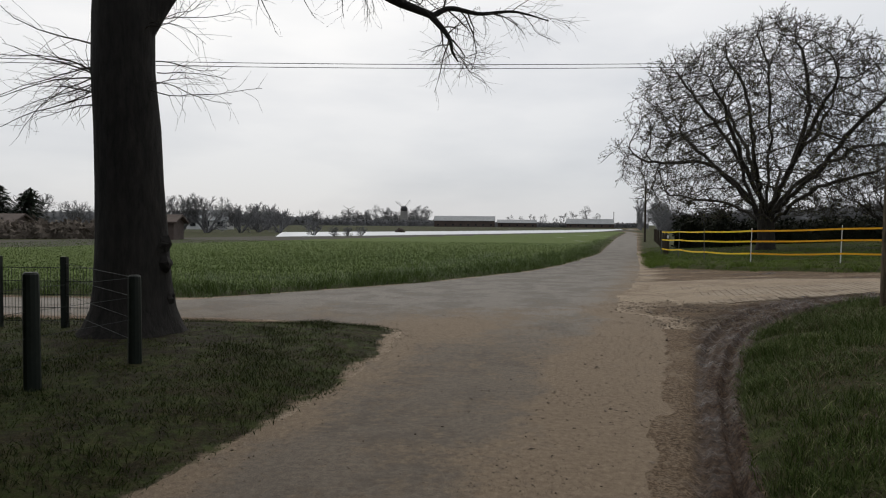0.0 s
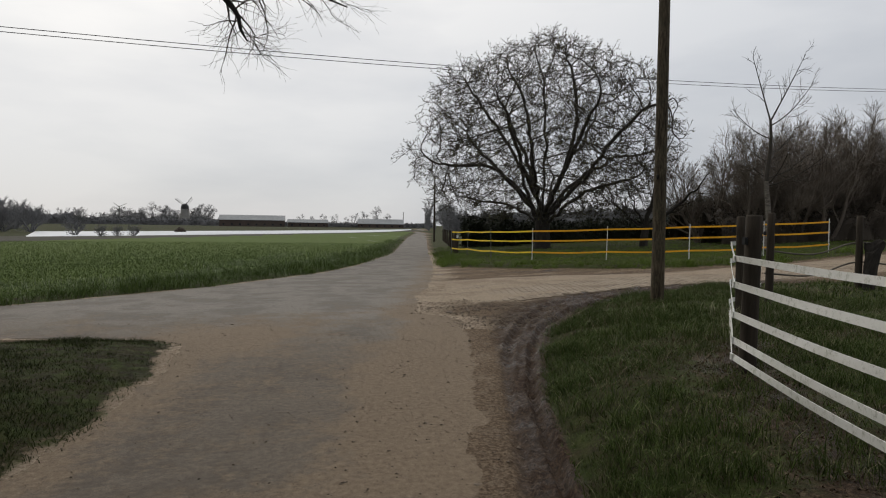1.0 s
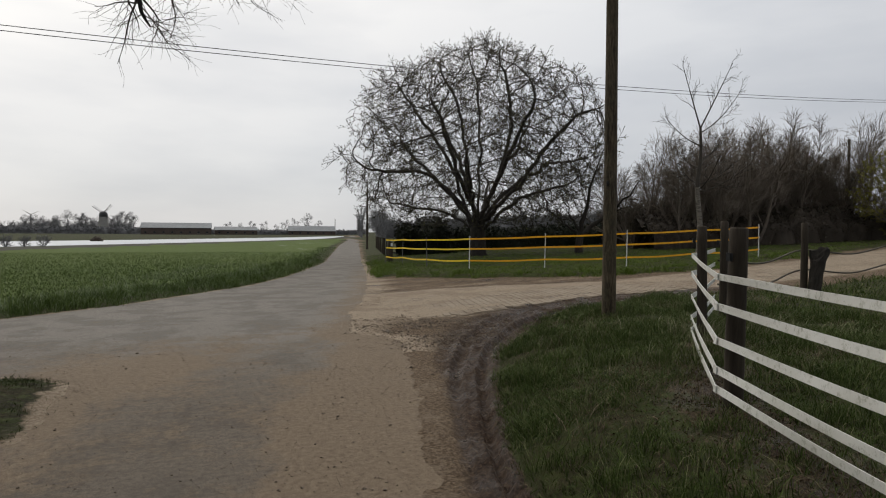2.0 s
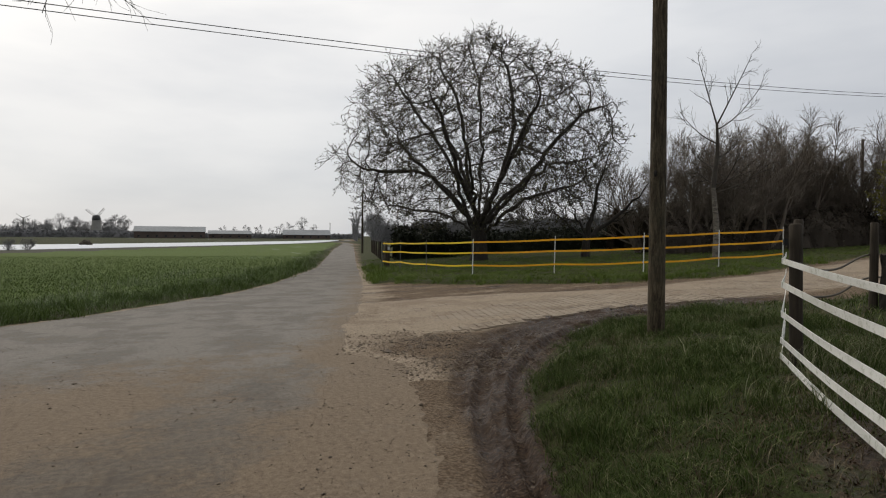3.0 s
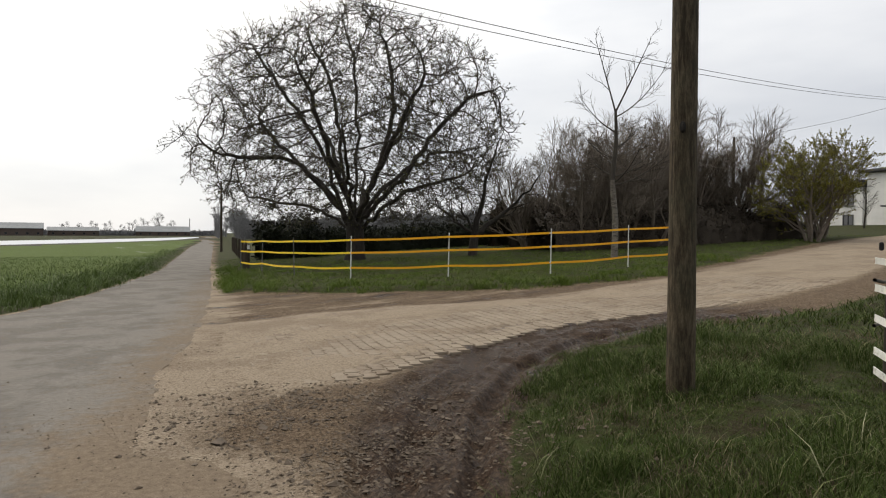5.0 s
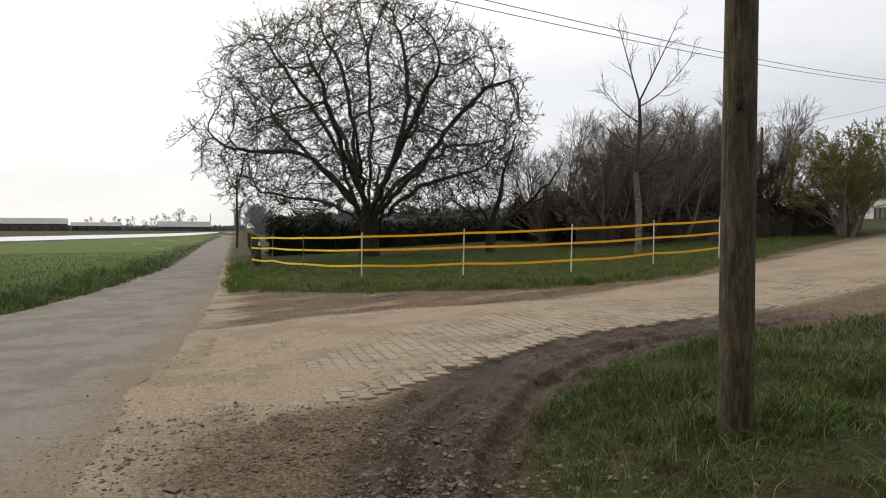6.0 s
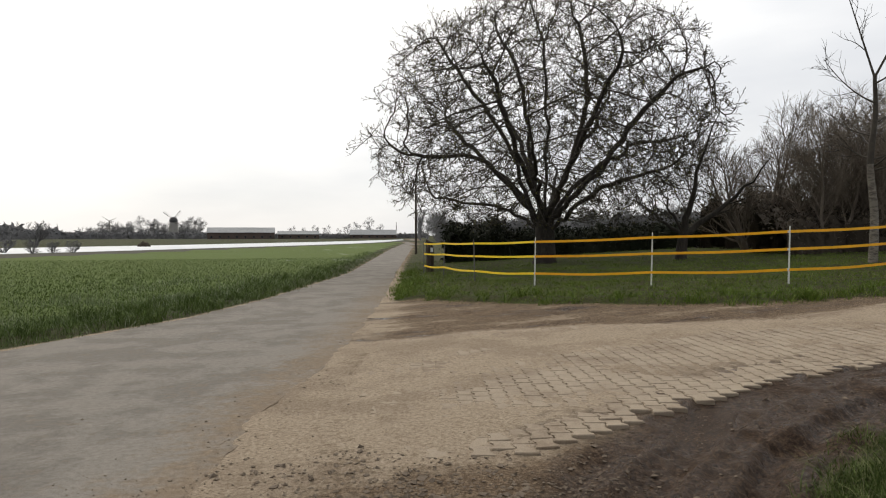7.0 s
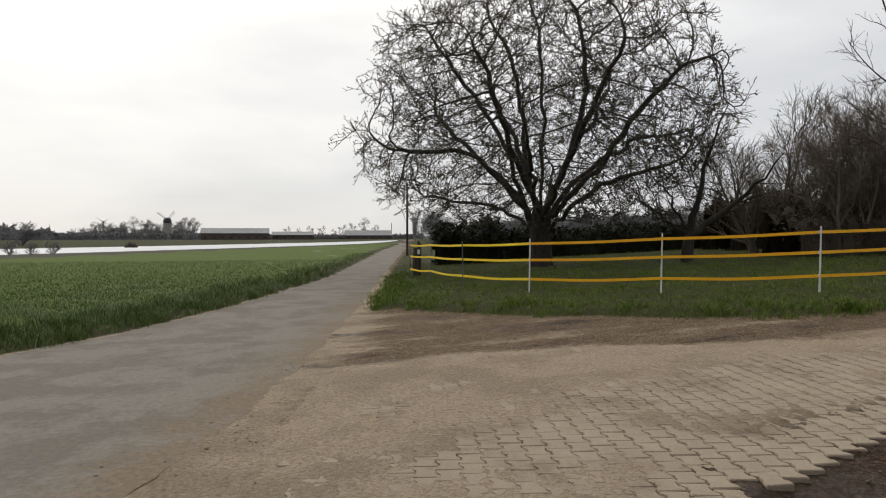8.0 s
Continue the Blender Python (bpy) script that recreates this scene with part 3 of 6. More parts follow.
def road_strip(name, rows, across, label):
    """A tarmac sheet between two frayed edges; rows of (left point, right point)."""
    t = np.concatenate([[0, 0.0], np.linspace(0, 1, across), [1, 1]])
    P = np.array([[(l[0] + (r[0] - l[0]) * k, l[1] + (r[1] - l[1]) * k) for k in t] for l, r in rows])
    x, y = P[..., 0], P[..., 1]
    z = rise(x, y) + 0.003 * wob(x, y, 1.3, 8)
    z[:, 0] -= 0.12; z[:, -1] -= 0.12
    n, k = len(rows), len(t)
    i = np.arange(n * k).reshape(n, k)
    ob = mesh_np(name, np.stack([x, y, z], -1).reshape(-1, 3), np.stack([i[:-1, :-1], i[:-1, 1:], i[1:, 1:], i[1:, :-1]], -1).reshape(-1, 4), ASPHALT, smooth=True)
    tagged(ob, label, "road", kind="structure")
    return ob, x, y


def sand_on_road(x, y):
    mid = along([(-8, -2.2), (0, 0.2), (5, 1.6), (10, 2.7), (14, 4.2), (19, 5.2), (30, 7.4)], y)
    strip = (0.8 + 0.25 * wob(x * 2.5, y * 0.7, 1.6, 94)) * np.exp(-((x - mid) / 0.55) ** 2) * (1 - sstep(14, 17, y))
    rightside = 0.6 * sstep(1.3, 0.0, along(RIGHT_EDGE, y) - x) * (1 - sstep(24, 45, y))
    leftside = 0.62 * sstep(0.7, 0.0, x - along(LEFT_EDGE, y)) * (1 - sstep(9.5, 13, y))
    fan = 1.0 * np.exp(-((x - 0.35 - 0.25 * (y - 12)) ** 2 / 1.1 + (y - 12.2) ** 2 / 1.5))
    cross = fan + 0.3 * np.exp(-((y - 13.9 - 0.2 * x) / 1.1) ** 2) * sstep(-3, 2, x)
    return np.clip(strip + rightside + leftside + cross + 0.07 + 0.20 * (1 - sstep(11, 17, y)) + 0.18 * wob(x * 2.2, y * 0.5, 1.2, 95) * (y < 16) + 0.14 * wob(x, y, 4.5, 99) * (y < 17), 0, 1)


ys = np.concatenate([np.arange(-40, 2, 1.0), np.arange(2, 30, 0.09), np.geomspace(30, 1500, 130)])
fray = lambda v, s: (0.045 * wob(v * 0 + s, v, 6, 11 + s) + 0.05 * wob(v * 0, v, 1.7, 13 + s) + 0.02 * wob(v * 0, v, 31, 17 + s)) * (v < 60)
le, re = along(LEFT_EDGE, ys) + fray(ys, 1), along(RIGHT_EDGE, ys) + 1.6 * fray(ys, 2) * np.where((ys > 6) & (ys < 14.2), 1.0, 0.35)
road, rx_, ry_ = road_strip("road", [((a, v), (b, v)) for a, b, v in zip(le, re, ys)], 60, "worn grey tarmac lane strewn with sand")
put_attr(road, "sand", sand_on_road(rx_, ry_))
put_attr(road, "worn", 0.25 + 0.75 * sstep(10.5, 16, ry_ + 0.25 * rx_))
xs = np.concatenate([[-400, -200, -100, -50, -30], np.arange(-20, -5.02, 0.12), [-5.02]])
side, sx_, sy_ = road_strip("road", [((v, SIDE_FAR(v) + 0.03 * math.sin(v * 3)), (v, SIDE_NEAR(v) + 0.04 * math.sin(v * 2.3))) for v in xs], 16, "grey tarmac side lane along the field")
put_attr(side, "worn", sx_ * 0 + 1.0)
put_attr(side, "sand", 0.15 + 0.4 * sstep(0.5, 0.0, sy_ - SIDE_NEAR(sx_)))


FILM_NEAR = [(-23, 78), (-10, 97), (20, 152), (38, 200), (62, 290)]
FILM_BACK = [(-33, 113), (-8, 152), (29, 224), (46, 268), (70, 330)]


def crop_film():
    """Long low ridges of white film over the far beds."""
    a, b = smooth_line([(x, y, 0) for x, y in FILM_NEAR], 12), smooth_line([(x, y, 0) for x, y in FILM_BACK], 12)
    t = np.linspace(0, 1, 41)
    P = a[:, None, :] * (1 - t[None, :, None]) + b[:, None, :] * t[None, :, None]
    P[..., 2] = 0.075 + 0.06 * (np.arange(41) % 2)[None, :]
    P[:, 0, 2] = P[:, -1, 2] = -0.1
    n, k = P.shape[:2]
    i = np.arange(n * k).reshape(n, k)
    ob = mesh_np("crop_film", P.reshape(-1, 3), np.stack([i[:-1, :-1], i[1:, :-1], i[1:, 1:], i[:-1, 1:]], -1).reshape(-1, 4), FILM)
    tagged(ob, "white plastic film stretched over long field beds", "crop cover", kind="stuff")


crop_film()

# ---------------------------------------------------------------- trees


def wander(rng, p, d, length, r0, r1, n, up=0.0, jitter=0.18):
    """A crooked tapering branch."""
    p, d = np.array(p, float), np.array(d, float)
    P, R = [p.copy()], [r0]
    for k in range(n):
        d = d + np.array([rng.gauss(0, jitter), rng.gauss(0, jitter), rng.gauss(0, jitter) + up])
        d /= np.linalg.norm(d)
        p = p + d * (length / n)
        P.append(p.copy())
        R.append(r0 + (r1 - r0) * (k + 1) / n)
    return np.array(P), np.array(R)


def sprout(rng, line, count, lo, hi, length, ratio, n, up, spread, r_min, jitter=0.2):
    """Side branches along a parent branch."""
    P, R = line
    out = []
    for k in range(count):
        f = lo + (hi - lo) * (k + rng.random()) / count
        x = f * (len(P) - 1)
        i = min(int(x), len(P) - 2)
        at = P[i] + (P[i + 1] - P[i]) * (x - i)
        t = P[i + 1] - P[i]
        t = t / (np.linalg.norm(t) + 1e-9)
        side = np.array([rng.gauss(0, 1), rng.gauss(0, 1), rng.gauss(0, 1)])
        side -= t * side.dot(t)
        side /= np.linalg.norm(side) + 1e-9
        d = t * math.cos(spread) + side * math.sin(spread)
        r = max((R[i] + (R[i + 1] - R[i]) * (x - i)) * ratio, r_min)
        out.append(wander(rng, at, d, length * (1.15 - 0.55 * f) * rng.uniform(0.6, 1.25), r, r_min * 0.6, n, up, jitter))
    return out


def bezier(a, b, c, n):
    t = np.linspace(0, 1, n)[:, None]
    return (1 - t) ** 2 * np.array(a) + 2 * t * (1 - t) * np.array(b) + t * t * np.array(c)


def bud_mesh(rng, lines, per, size):
    """Small leaf-like buds along twigs."""
    C, D = [], []
    for P, R in lines:
        for _ in range(per):
            f = rng.uniform(0.25, 1) * (len(P) - 1)
            i = min(int(f), len(P) - 2)
            C.append(P[i] + (P[i + 1] - P[i]) * (f - i))
    C = np.array(C)
    r = np.random.RandomState(rng.randrange(9999))
    A, B = r.normal(size=C.shape), r.normal(size=C.shape)
    A /= np.linalg.norm(A, axis=1)[:, None]; B /= np.linalg.norm(B, axis=1)[:, None]
    s = size * r.uniform(0.5, 1.3, (len(C), 1))
    V = np.stack([C - B * s * 0.35, C + A * s * 0.5 + B * s * 0.3, C + A * s * 1.2, C + A * s * 0.5 - B * s * 0.4], 1).reshape(-1, 3)
    return V, np.arange(len(V)).reshape(-1, 4)


def colonise(P, parent, D, goals, step, kill, reach, rounds, rng):
    """Grows a skeleton of nodes towards scattered goals, so that it fills a crown evenly."""
    P, parent, D = [np.array(p, float) for p in P], list(parent), [np.array(d, float) for d in D]
    goals = np.array(goals)
    A = np.array(P)
    d2 = ((goals[:, None, :] - A[None]) ** 2).sum(-1)
    near, best = d2.argmin(1), d2.min(1)
    live, forks = np.ones(len(goals), bool), {}
    for _ in range(rounds):
        live &= best > kill ** 2
        use = np.nonzero(live & (best < reach ** 2))[0]
        if not len(use):
            break
        pull = {}
        for g in use:
            v = goals[g] - P[near[g]]
            pull[near[g]] = pull.get(near[g], 0) + v / (np.linalg.norm(v) + 1e-9)
        fresh = []
        for n in sorted(pull):
            forks[n] = forks.get(n, 0) + 1
            if forks[n] > 3:
                live[use[near[use] == n]] = False
                continue
            v = pull[n] / (np.linalg.norm(pull[n]) + 1e-9) + 0.45 * D[n] + np.array([rng.gauss(0, 0.13) for _ in range(3)])
            v /= np.linalg.norm(v) + 1e-9
            P.append(P[n] + v * step); parent.append(n); D.append(v)
            fresh.append(len(P) - 1)
        if not fresh:
            continue
        A = np.array([P[k] for k in fresh])
        e2 = ((goals[:, None, :] - A[None]) ** 2).sum(-1)
        b = e2.min(1)
        better = b < best
        near[better], best[better] = np.array(fresh)[e2.argmin(1)[better]], b[better]
    return np.array(P), np.array(parent), np.array(D)


def chains(P, parent, R):
    """Splits a branching skeleton into polylines that follow the thickest child."""
    kids = [[] for _ in P]
    for k, p in enumerate(parent):
        if p >= 0:
            kids[p].append(k)
    out, heads = [], [(k, -1) for k, p in enumerate(parent) if p < 0]
    while heads:
        k, start = heads.pop()
        line = ([start] if start >= 0 else []) + [k]
        while kids[k]:
            ks = sorted(kids[k], key=lambda c: -R[c])
            heads += [(c, k) for c in ks[1:]]
            k = ks[0]
            line.append(k)
        r = R[line].copy()
        if start >= 0:
            r[0] = min(r[0], r[1] * 1.15)
        if len(line) > 1:
            out.append((P[line], r))
    return out


def walnut():
    """The spreading tree behind the tape fence."""
    rng = random.Random(5)
    x0, y0 = 17.45, 40.0
    tree = thing("tree", x0, y0, hz(x0, y0) - 0.05, "large spreading bare tree with opening buds in meadow", "tree")
    e_r, e_d = np.array([0.92, -0.39, 0]), np.array([0.39, 0.92, 0])
    zs = np.array([-0.25, 0.0, 0.25, 0.7, 1.3, 1.9, 2.5])
    V, F = tubes([(np.stack([0.03 * np.sin(zs * 2), 0.02 * zs, zs], 1), np.array([0.78, 0.66, 0.54, 0.47, 0.44, 0.42, 0.30]))], 18)
    a = np.arctan2(V[:, 1], V[:, 0])
    V[:, :2] *= (1 + 0.06 * np.sin(4 * a + 1.5 * V[:, 2]) + 0.03 * np.sin(9 * a + V[:, 2]))[:, None]
    mesh_np("trunk", V, F, BARK, tree, smooth=True)
    # main limbs as (sideways, height, depth) from the fork outwards
    limbs = [[(-.3, 1.7, 0), (-1.5, 3.6, -.3), (-3.5, 5.1, -.5), (-6.1, 5.1, -.8), (-7.6, 5.9, -.6)], [(-.2, 1.9, .1), (-1.9, 4.1, .6), (-4.2, 6.3, 1.0), (-5.0, 7.6, 1.2)],
             [(-.2, 2.0, 0), (-.8, 3.0, -.2), (-1.8, 5.9, -.5), (-3.2, 8.0, -.7), (-4.6, 9.9, -.8)], [(-.1, 2.1, 0), (-.4, 3.6, .4), (-.9, 7.2, .8), (-1.3, 9.3, .9), (-2.5, 12.0, 1.0)],
             [(0, 2.1, 0), (.05, 5.2, -.3), (.05, 8.2, -.4), (-.3, 11.0, -.3)], [(.1, 2.0, 0), (.5, 3.2, .3), (1.4, 5.6, .5), (2.0, 8.6, .3), (1.3, 11.6, 0)],
             [(.2, 1.8, 0), (.9, 2.7, -.3), (2.4, 4.3, -.6), (4.0, 6.6, -.7), (5.7, 8.3, -.8), (7.4, 9.0, -.8)], [(.2, 1.9, .1), (1.2, 3.4, .8), (2.7, 4.8, 1.4), (4.5, 5.8, 1.8), (6.0, 6.0, 2.0)],
             [(.3, 1.6, 0), (1.4, 2.7, -.8), (2.8, 3.5, -1.6), (4.8, 4.2, -2.2)], [(-.3, 1.6, .1), (-1.4, 2.4, .8), (-3.2, 3.0, 1.4), (-5.6, 3.3, 2.0)],
             [(0, 1.8, -.2), (-.6, 3.6, -1.6), (-1.6, 6.0, -3.2), (-2.4, 8.4, -4.6)], [(0, 1.9, -.2), (.8, 3.8, -1.5), (1.9, 6.3, -3.0), (3.0, 8.8, -4.2)], [(0, 2.0, .2), (-.5, 4.0, 1.8), (-1.4, 6.6, 3.4), (-2.4, 9.0, 4.6)],
             [(0, 1.9, .2), (.7, 3.8, 1.7), (2.0, 6.2, 3.2), (3.4, 8.6, 4.4)], [(0, 1.7, -.2), (-.2, 2.8, -2.0), (-.4, 4.0, -4.2), (-.6, 5.2, -6.2)], [(0, 1.7, .2), (.4, 2.8, 2.0), (.6, 4.2, 4.4), (.6, 5.6, 6.4)]]
    P, parent, D = [np.array([0, 0, 1.5])], [-1], [np.array([0, 0, 1.0])]
    for line in limbs:
        L = smooth_line([tuple(e_r * u + e_d * w + np.array([0, 0, h])) for u, h, w in line], 5)
        prev = 0
        for k, p in enumerate(L):
            q = p + np.array([rng.gauss(0, 0.07) for _ in range(3)]) * (k > 1)
            d = q - P[prev]
            P.append(q); parent.append(prev); D.append(d / (np.linalg.norm(d) + 1e-9))
            prev = len(P) - 1
    # goals spread through an uneven dome, more of them near its skin
    prof = np.array([(1.9, 4.6), (3.0, 6.6), (4.5, 7.8), (6.0, 8.1), (7.5, 7.7), (9.0, 7.3), (10.0, 6.5), (11.0, 5.2), (11.9, 3.6), (12.6, 2.0), (13.1, 0.5)])
    goals = []
    while len(goals) < 3600:
        h, a = rng.uniform(1.9, 13.0), rng.uniform(0, 2 * math.pi)
        edge = float(np.interp(h, prof[:, 0], prof[:, 1])) * (1 + 0.08 * math.sin(3 * a + h) + 0.08 * math.sin(5 * a - 1.4 * h) + 0.07 * math.sin(8 * a + 2.3 * h))
        f = rng.random() ** 0.42
        if rng.random() > edge / 8.4 * f + 0.08 or (h < 3.2 and f < 0.5):
            continue
        goals.append(e_r * (edge * f * math.cos(a)) + e_d * (edge * f * 0.88 * math.sin(a)) + np.array([0, 0, h]))
    P, parent, D = colonise(P, parent, D, goals, 0.30, 0.42, 4.0, 90, rng)
    area = np.full(len(P), 0.0)
    tip, power = 0.0145, 2.12
    for k in range(len(P) - 1, 0, -1):
        if area[k] == 0:
            area[k] = tip ** power
        area[parent[k]] += area[k]
    R = np.minimum(area ** (1 / power), 0.30)
    lines = chains(P, parent, R)
    thick = [l for l in lines if l[1][0] > 0.045]
    thin = [l for l in lines if l[1][0] <= 0.045]
    V, F = tubes(thick, 7)
    mesh_np("limb_tangle", V, F, BARK, tree, smooth=True)
    twigs, fine = [], []
    for k in range(1, len(P)):
        if R[k] > 0.06:
            continue
        for _ in range(2 if R[k] < 0.022 else 1):
            d = D[k] * 0.8 + np.array([rng.gauss(0, 0.6), rng.gauss(0, 0.6), rng.gauss(0.1, 0.5)])
            twigs.append(wander(rng, P[k], d / np.linalg.norm(d), rng.uniform(0.3, 0.85), 0.012, 0.008, 3, 0.03, 0.16))
    for line in twigs:
        fine += sprout(rng, line, 2, 0.25, 0.95, 0.42, 0.85, 2, 0.02, 0.7, 0.010, 0.2)
    sets, n, VV, FF = [tubes(thin, 4), tubes(twigs, 3), tubes(fine, 3)], 0, [], []
    for V, F in sets:
        VV.append(V); FF.append(F + n); n += len(V)
    mesh_np("crown", np.concatenate(VV), np.concatenate(FF), TWIG, tree)
    V, F = bud_mesh(rng, twigs + fine, 2, 0.08)
    tagged(mesh_np("bud_cover", V, F, BUD, tree), kind="stuff")


def bare_tree(name, seed, h, spread, trunk_r, limbs_n, mat, label, fork=0.25, multi=1, twig=0.008, dens=(8, 7, 4), buds=None, sprawl=0.5):
    """A bare tree or shrub that can be copied; built at the origin."""
    rng = random.Random(seed)
    tree = thing(name, 0, 0, 0, label, "tree" if name == "tree" else "shrub")
    stems, l2, l3, l4 = [], [], [], []
    for m in range(multi):
        a = 6.28 * m / multi + rng.random()
        d = np.array([math.cos(a) * 0.45, math.sin(a) * 0.45, 1.0]) if multi > 1 else np.array([0.03, 0.02, 1.0])
        base = np.array([math.cos(a) * 0.2, math.sin(a) * 0.2, -0.15]) * (multi > 1) + np.array([0, 0, -0.1])
        stems.append(wander(rng, base, d / np.linalg.norm(d), h * (0.95 if multi == 1 else rng.uniform(0.65, 0.95)), trunk_r, twig * 1.5, 14, 0.03, 0.06))
    for line in stems:
        l2 += sprout(rng, line, limbs_n, fork, 0.97, spread, 0.55, 8, 0.06, sprawl + 0.35, twig * 2, 0.10)
    for line in l2:
        l3 += sprout(rng, line, dens[0], 0.2, 1.0, spread * 0.45, 0.6, 5, 0.04, 0.62, twig * 1.2, 0.12)
    for line in l3:
        l4 += sprout(rng, line, dens[1], 0.2, 1.0, spread * 0.24, 0.7, 3, 0.02, 0.6, twig * 0.8, 0.14)
    V, F = tubes(stems, 8)
    mesh_np("trunk", V, F, mat, tree, smooth=True)
    sets = [tubes(l2, 4), tubes(l3, 3)] + ([tubes(l4, 3)] if l4 else [])
    VV, FF, n = [], [], 0
    for V, F in sets:
        VV.append(V); FF.append(F + n); n += len(V)
    mesh_np("crown", np.concatenate(VV), np.concatenate(FF), mat, tree)
    if buds:
        V, F = bud_mesh(rng, l4 or l3, buds[1], buds[2])
        tagged(mesh_np("leaves", V, F, buds[0], tree), kind="stuff")
    return tree


def place(proto, spots, group=""):
    """The first spot takes the thing itself, the others copies. Spots: x, y, turn, scale."""
    for k, (x, y, rz, sc) in enumerate(spots):
        m = pose(x, y, hz(x, y), 0, 0, rz)
        ob = proto if k == 0 else copy_thing(proto, m)
        ob.matrix_basis = m @ Matrix.Diagonal((sc, sc, sc, 1))
        if group:
            ob["group"] = group


walnut()


def birch():
    """A slim tree with two leaders above a pale trunk."""
    rng = random.Random(21)
    x0, y0 = 23.8, 28.3
    t = thing("tree", x0, y0, hz(x0, y0), "slender bare birch with pale peeling lower trunk", "tree")
    e = np.array([0.76, -0.65, 0])
    stem = smooth_line([(0, 0, -0.2), (0.05, 0, 1.5), (-0.08, 0.05, 3.2), (0.05, 0, 4.8), (0, 0, 6.1)], 5)
    rad = np.linspace(0.145, 0.055, len(stem))
    V, F = tubes([(stem[:11], rad[:11])], 10)
    mesh_np("trunk", V, F, BIRCH, t, smooth=True)
    V, F = tubes([(stem[10:], rad[10:])], 10)
    mesh_np("upper_trunk", V, F, TWIG, t, smooth=True)
    top = np.array([0, 0, 6.0])
    limbs = []
    for side, hh, dep, r in ((-0.7, 3.1, 0.2, .042), (1.15, 2.9, -0.3, .045)):
        limbs.append((bezier(top, top + e * side * 0.55 + np.array([0, 0, hh * 0.45]), top + e * side + np.array([0, dep, hh]), 9), np.linspace(r, 0.012, 9)))
    for k in range(11):
        z = rng.uniform(2.6, 5.8)
        a, reach = rng.uniform(0, 6.28), rng.uniform(1.5, 2.9)
        d = np.array([math.cos(a), math.sin(a), 0]) * reach
        limbs.append((bezier((0, 0, z), d * 0.55 + np.array([0, 0, z + 0.25]), d + np.array([0, 0, z + reach * 0.55]), 9), np.linspace(0.03, 0.009, 9)))
    l2, l3 = [], []
    for line in limbs:
        l2 += sprout(rng, line, 8, 0.25, 1.0, 1.1, 0.55, 6, 0.05, 0.65, 0.009, 0.15)
    for line in l2:
        l3 += sprout(rng, line, 5, 0.2, 1.0, 0.45, 0.6, 3, 0.02, 0.65, 0.0065, 0.2)
    V, F = tubes(limbs, 6)
    mesh_np("limb_tangle", V, F, TWIG, t, smooth=True)
    V1, F1 = tubes(l2, 4); V2, F2 = tubes(l3, 3)
    mesh_np("crown", np.concatenate([V1, V2]), np.concatenate([F1, F2 + len(V1)]), TWIG, t)


birch()


def leaning_tree():
    rng = random.Random(33)
    x0, y0 = 22.0, 36.0
    t = thing("tree", x0, y0, hz(x0, y0), "old leaning half-dead fruit tree in the meadow", "tree")
    e = np.array([0.76, -0.65, 0])
    z = np.array([0, 0, 1.0])
    trunk = smooth_line([tuple(-0.2 * z), tuple(0.6 * z + 0.05 * e), tuple(1.2 * z + 0.15 * e)], 6)
    V, F = tubes([(trunk, np.linspace(0.26, 0.19, len(trunk)))], 10)
    mesh_np("trunk", V, F, BARK, t, smooth=True)
    limbs = []
    for a, b, c, r in ((0.95, 2.6, 6.2, .17), (2.3, 1.9, 4.2, .16), (-1.4, 1.8, 3.0, .09), (-0.6, 2.2, 3.6, .08)):
        end = e * (a * 1.5) + z * c
        P = bezier(trunk[-2], e * a * (0.3 if c > 5 else 0.8) + z * b, end, 11)
        P[2:] += np.array([[rng.gauss(0, 0.07) for _ in range(3)] for _ in range(9)])
        limbs.append((P, np.linspace(r, 0.016, 11)))
    l2, l3 = [], []
    for k, line in enumerate(limbs):
        l2 += sprout(rng, line, 6 if k < 2 else 11, 0.3, 1.0, 1.2 if k < 2 else 1.7, 0.5, 6, 0.04, 0.7, 0.011, 0.18)
    for line in l2:
        l3 += sprout(rng, line, 6, 0.2, 1.0, 0.6, 0.6, 4, 0.02, 0.7, 0.008, 0.22)
    V, F = tubes(limbs, 7)
    mesh_np("limb_tangle", V, F, BARK, t, smooth=True)
    V1, F1 = tubes(l2, 4); V2, F2 = tubes(l3, 3)
    mesh_np("crown", np.concatenate([V1, V2]), np.concatenate([F1, F2 + len(V1)]), TWIG, t)


leaning_tree()
thick_a = bare_tree("shrub", 41, 6.6, 2.6, 0.12, 9, TWIG_BROWN, "dense bare brown shrub in a wild thicket", 0.14, 4, 0.0095, (9, 7, 3), sprawl=0.3)
thick_b = bare_tree("shrub", 42, 7.4, 2.8, 0.13, 9, TWIG_BROWN, "tall tangled leafless shrub in a wild thicket", 0.12, 5, 0.0095, (9, 7, 3), sprawl=0.3)
rs = random.Random(8)
spots_a, spots_b = [], []
for k in range(17):
    u = k / 16
    x, y = 28.0 + 13.0 * u + rs.uniform(-0.8, 0.8), 35.5 - 2.5 * u + rs.uniform(-2.2, 3.0)
    (spots_a if k % 2 else spots_b).append((x, y, rs.uniform(0, 360), rs.uniform(0.8, 1.05)))
for k in range(6):
    spots_a.append((37 + 3.0 * k + rs.uniform(-1, 1), 45 + rs.uniform(-2, 3), rs.uniform(0, 360), rs.uniform(0.8, 1.1)))
place(thick_a, spots_a, "thicket shrubs")
place(thick_b, spots_b, "thicket shrubs")
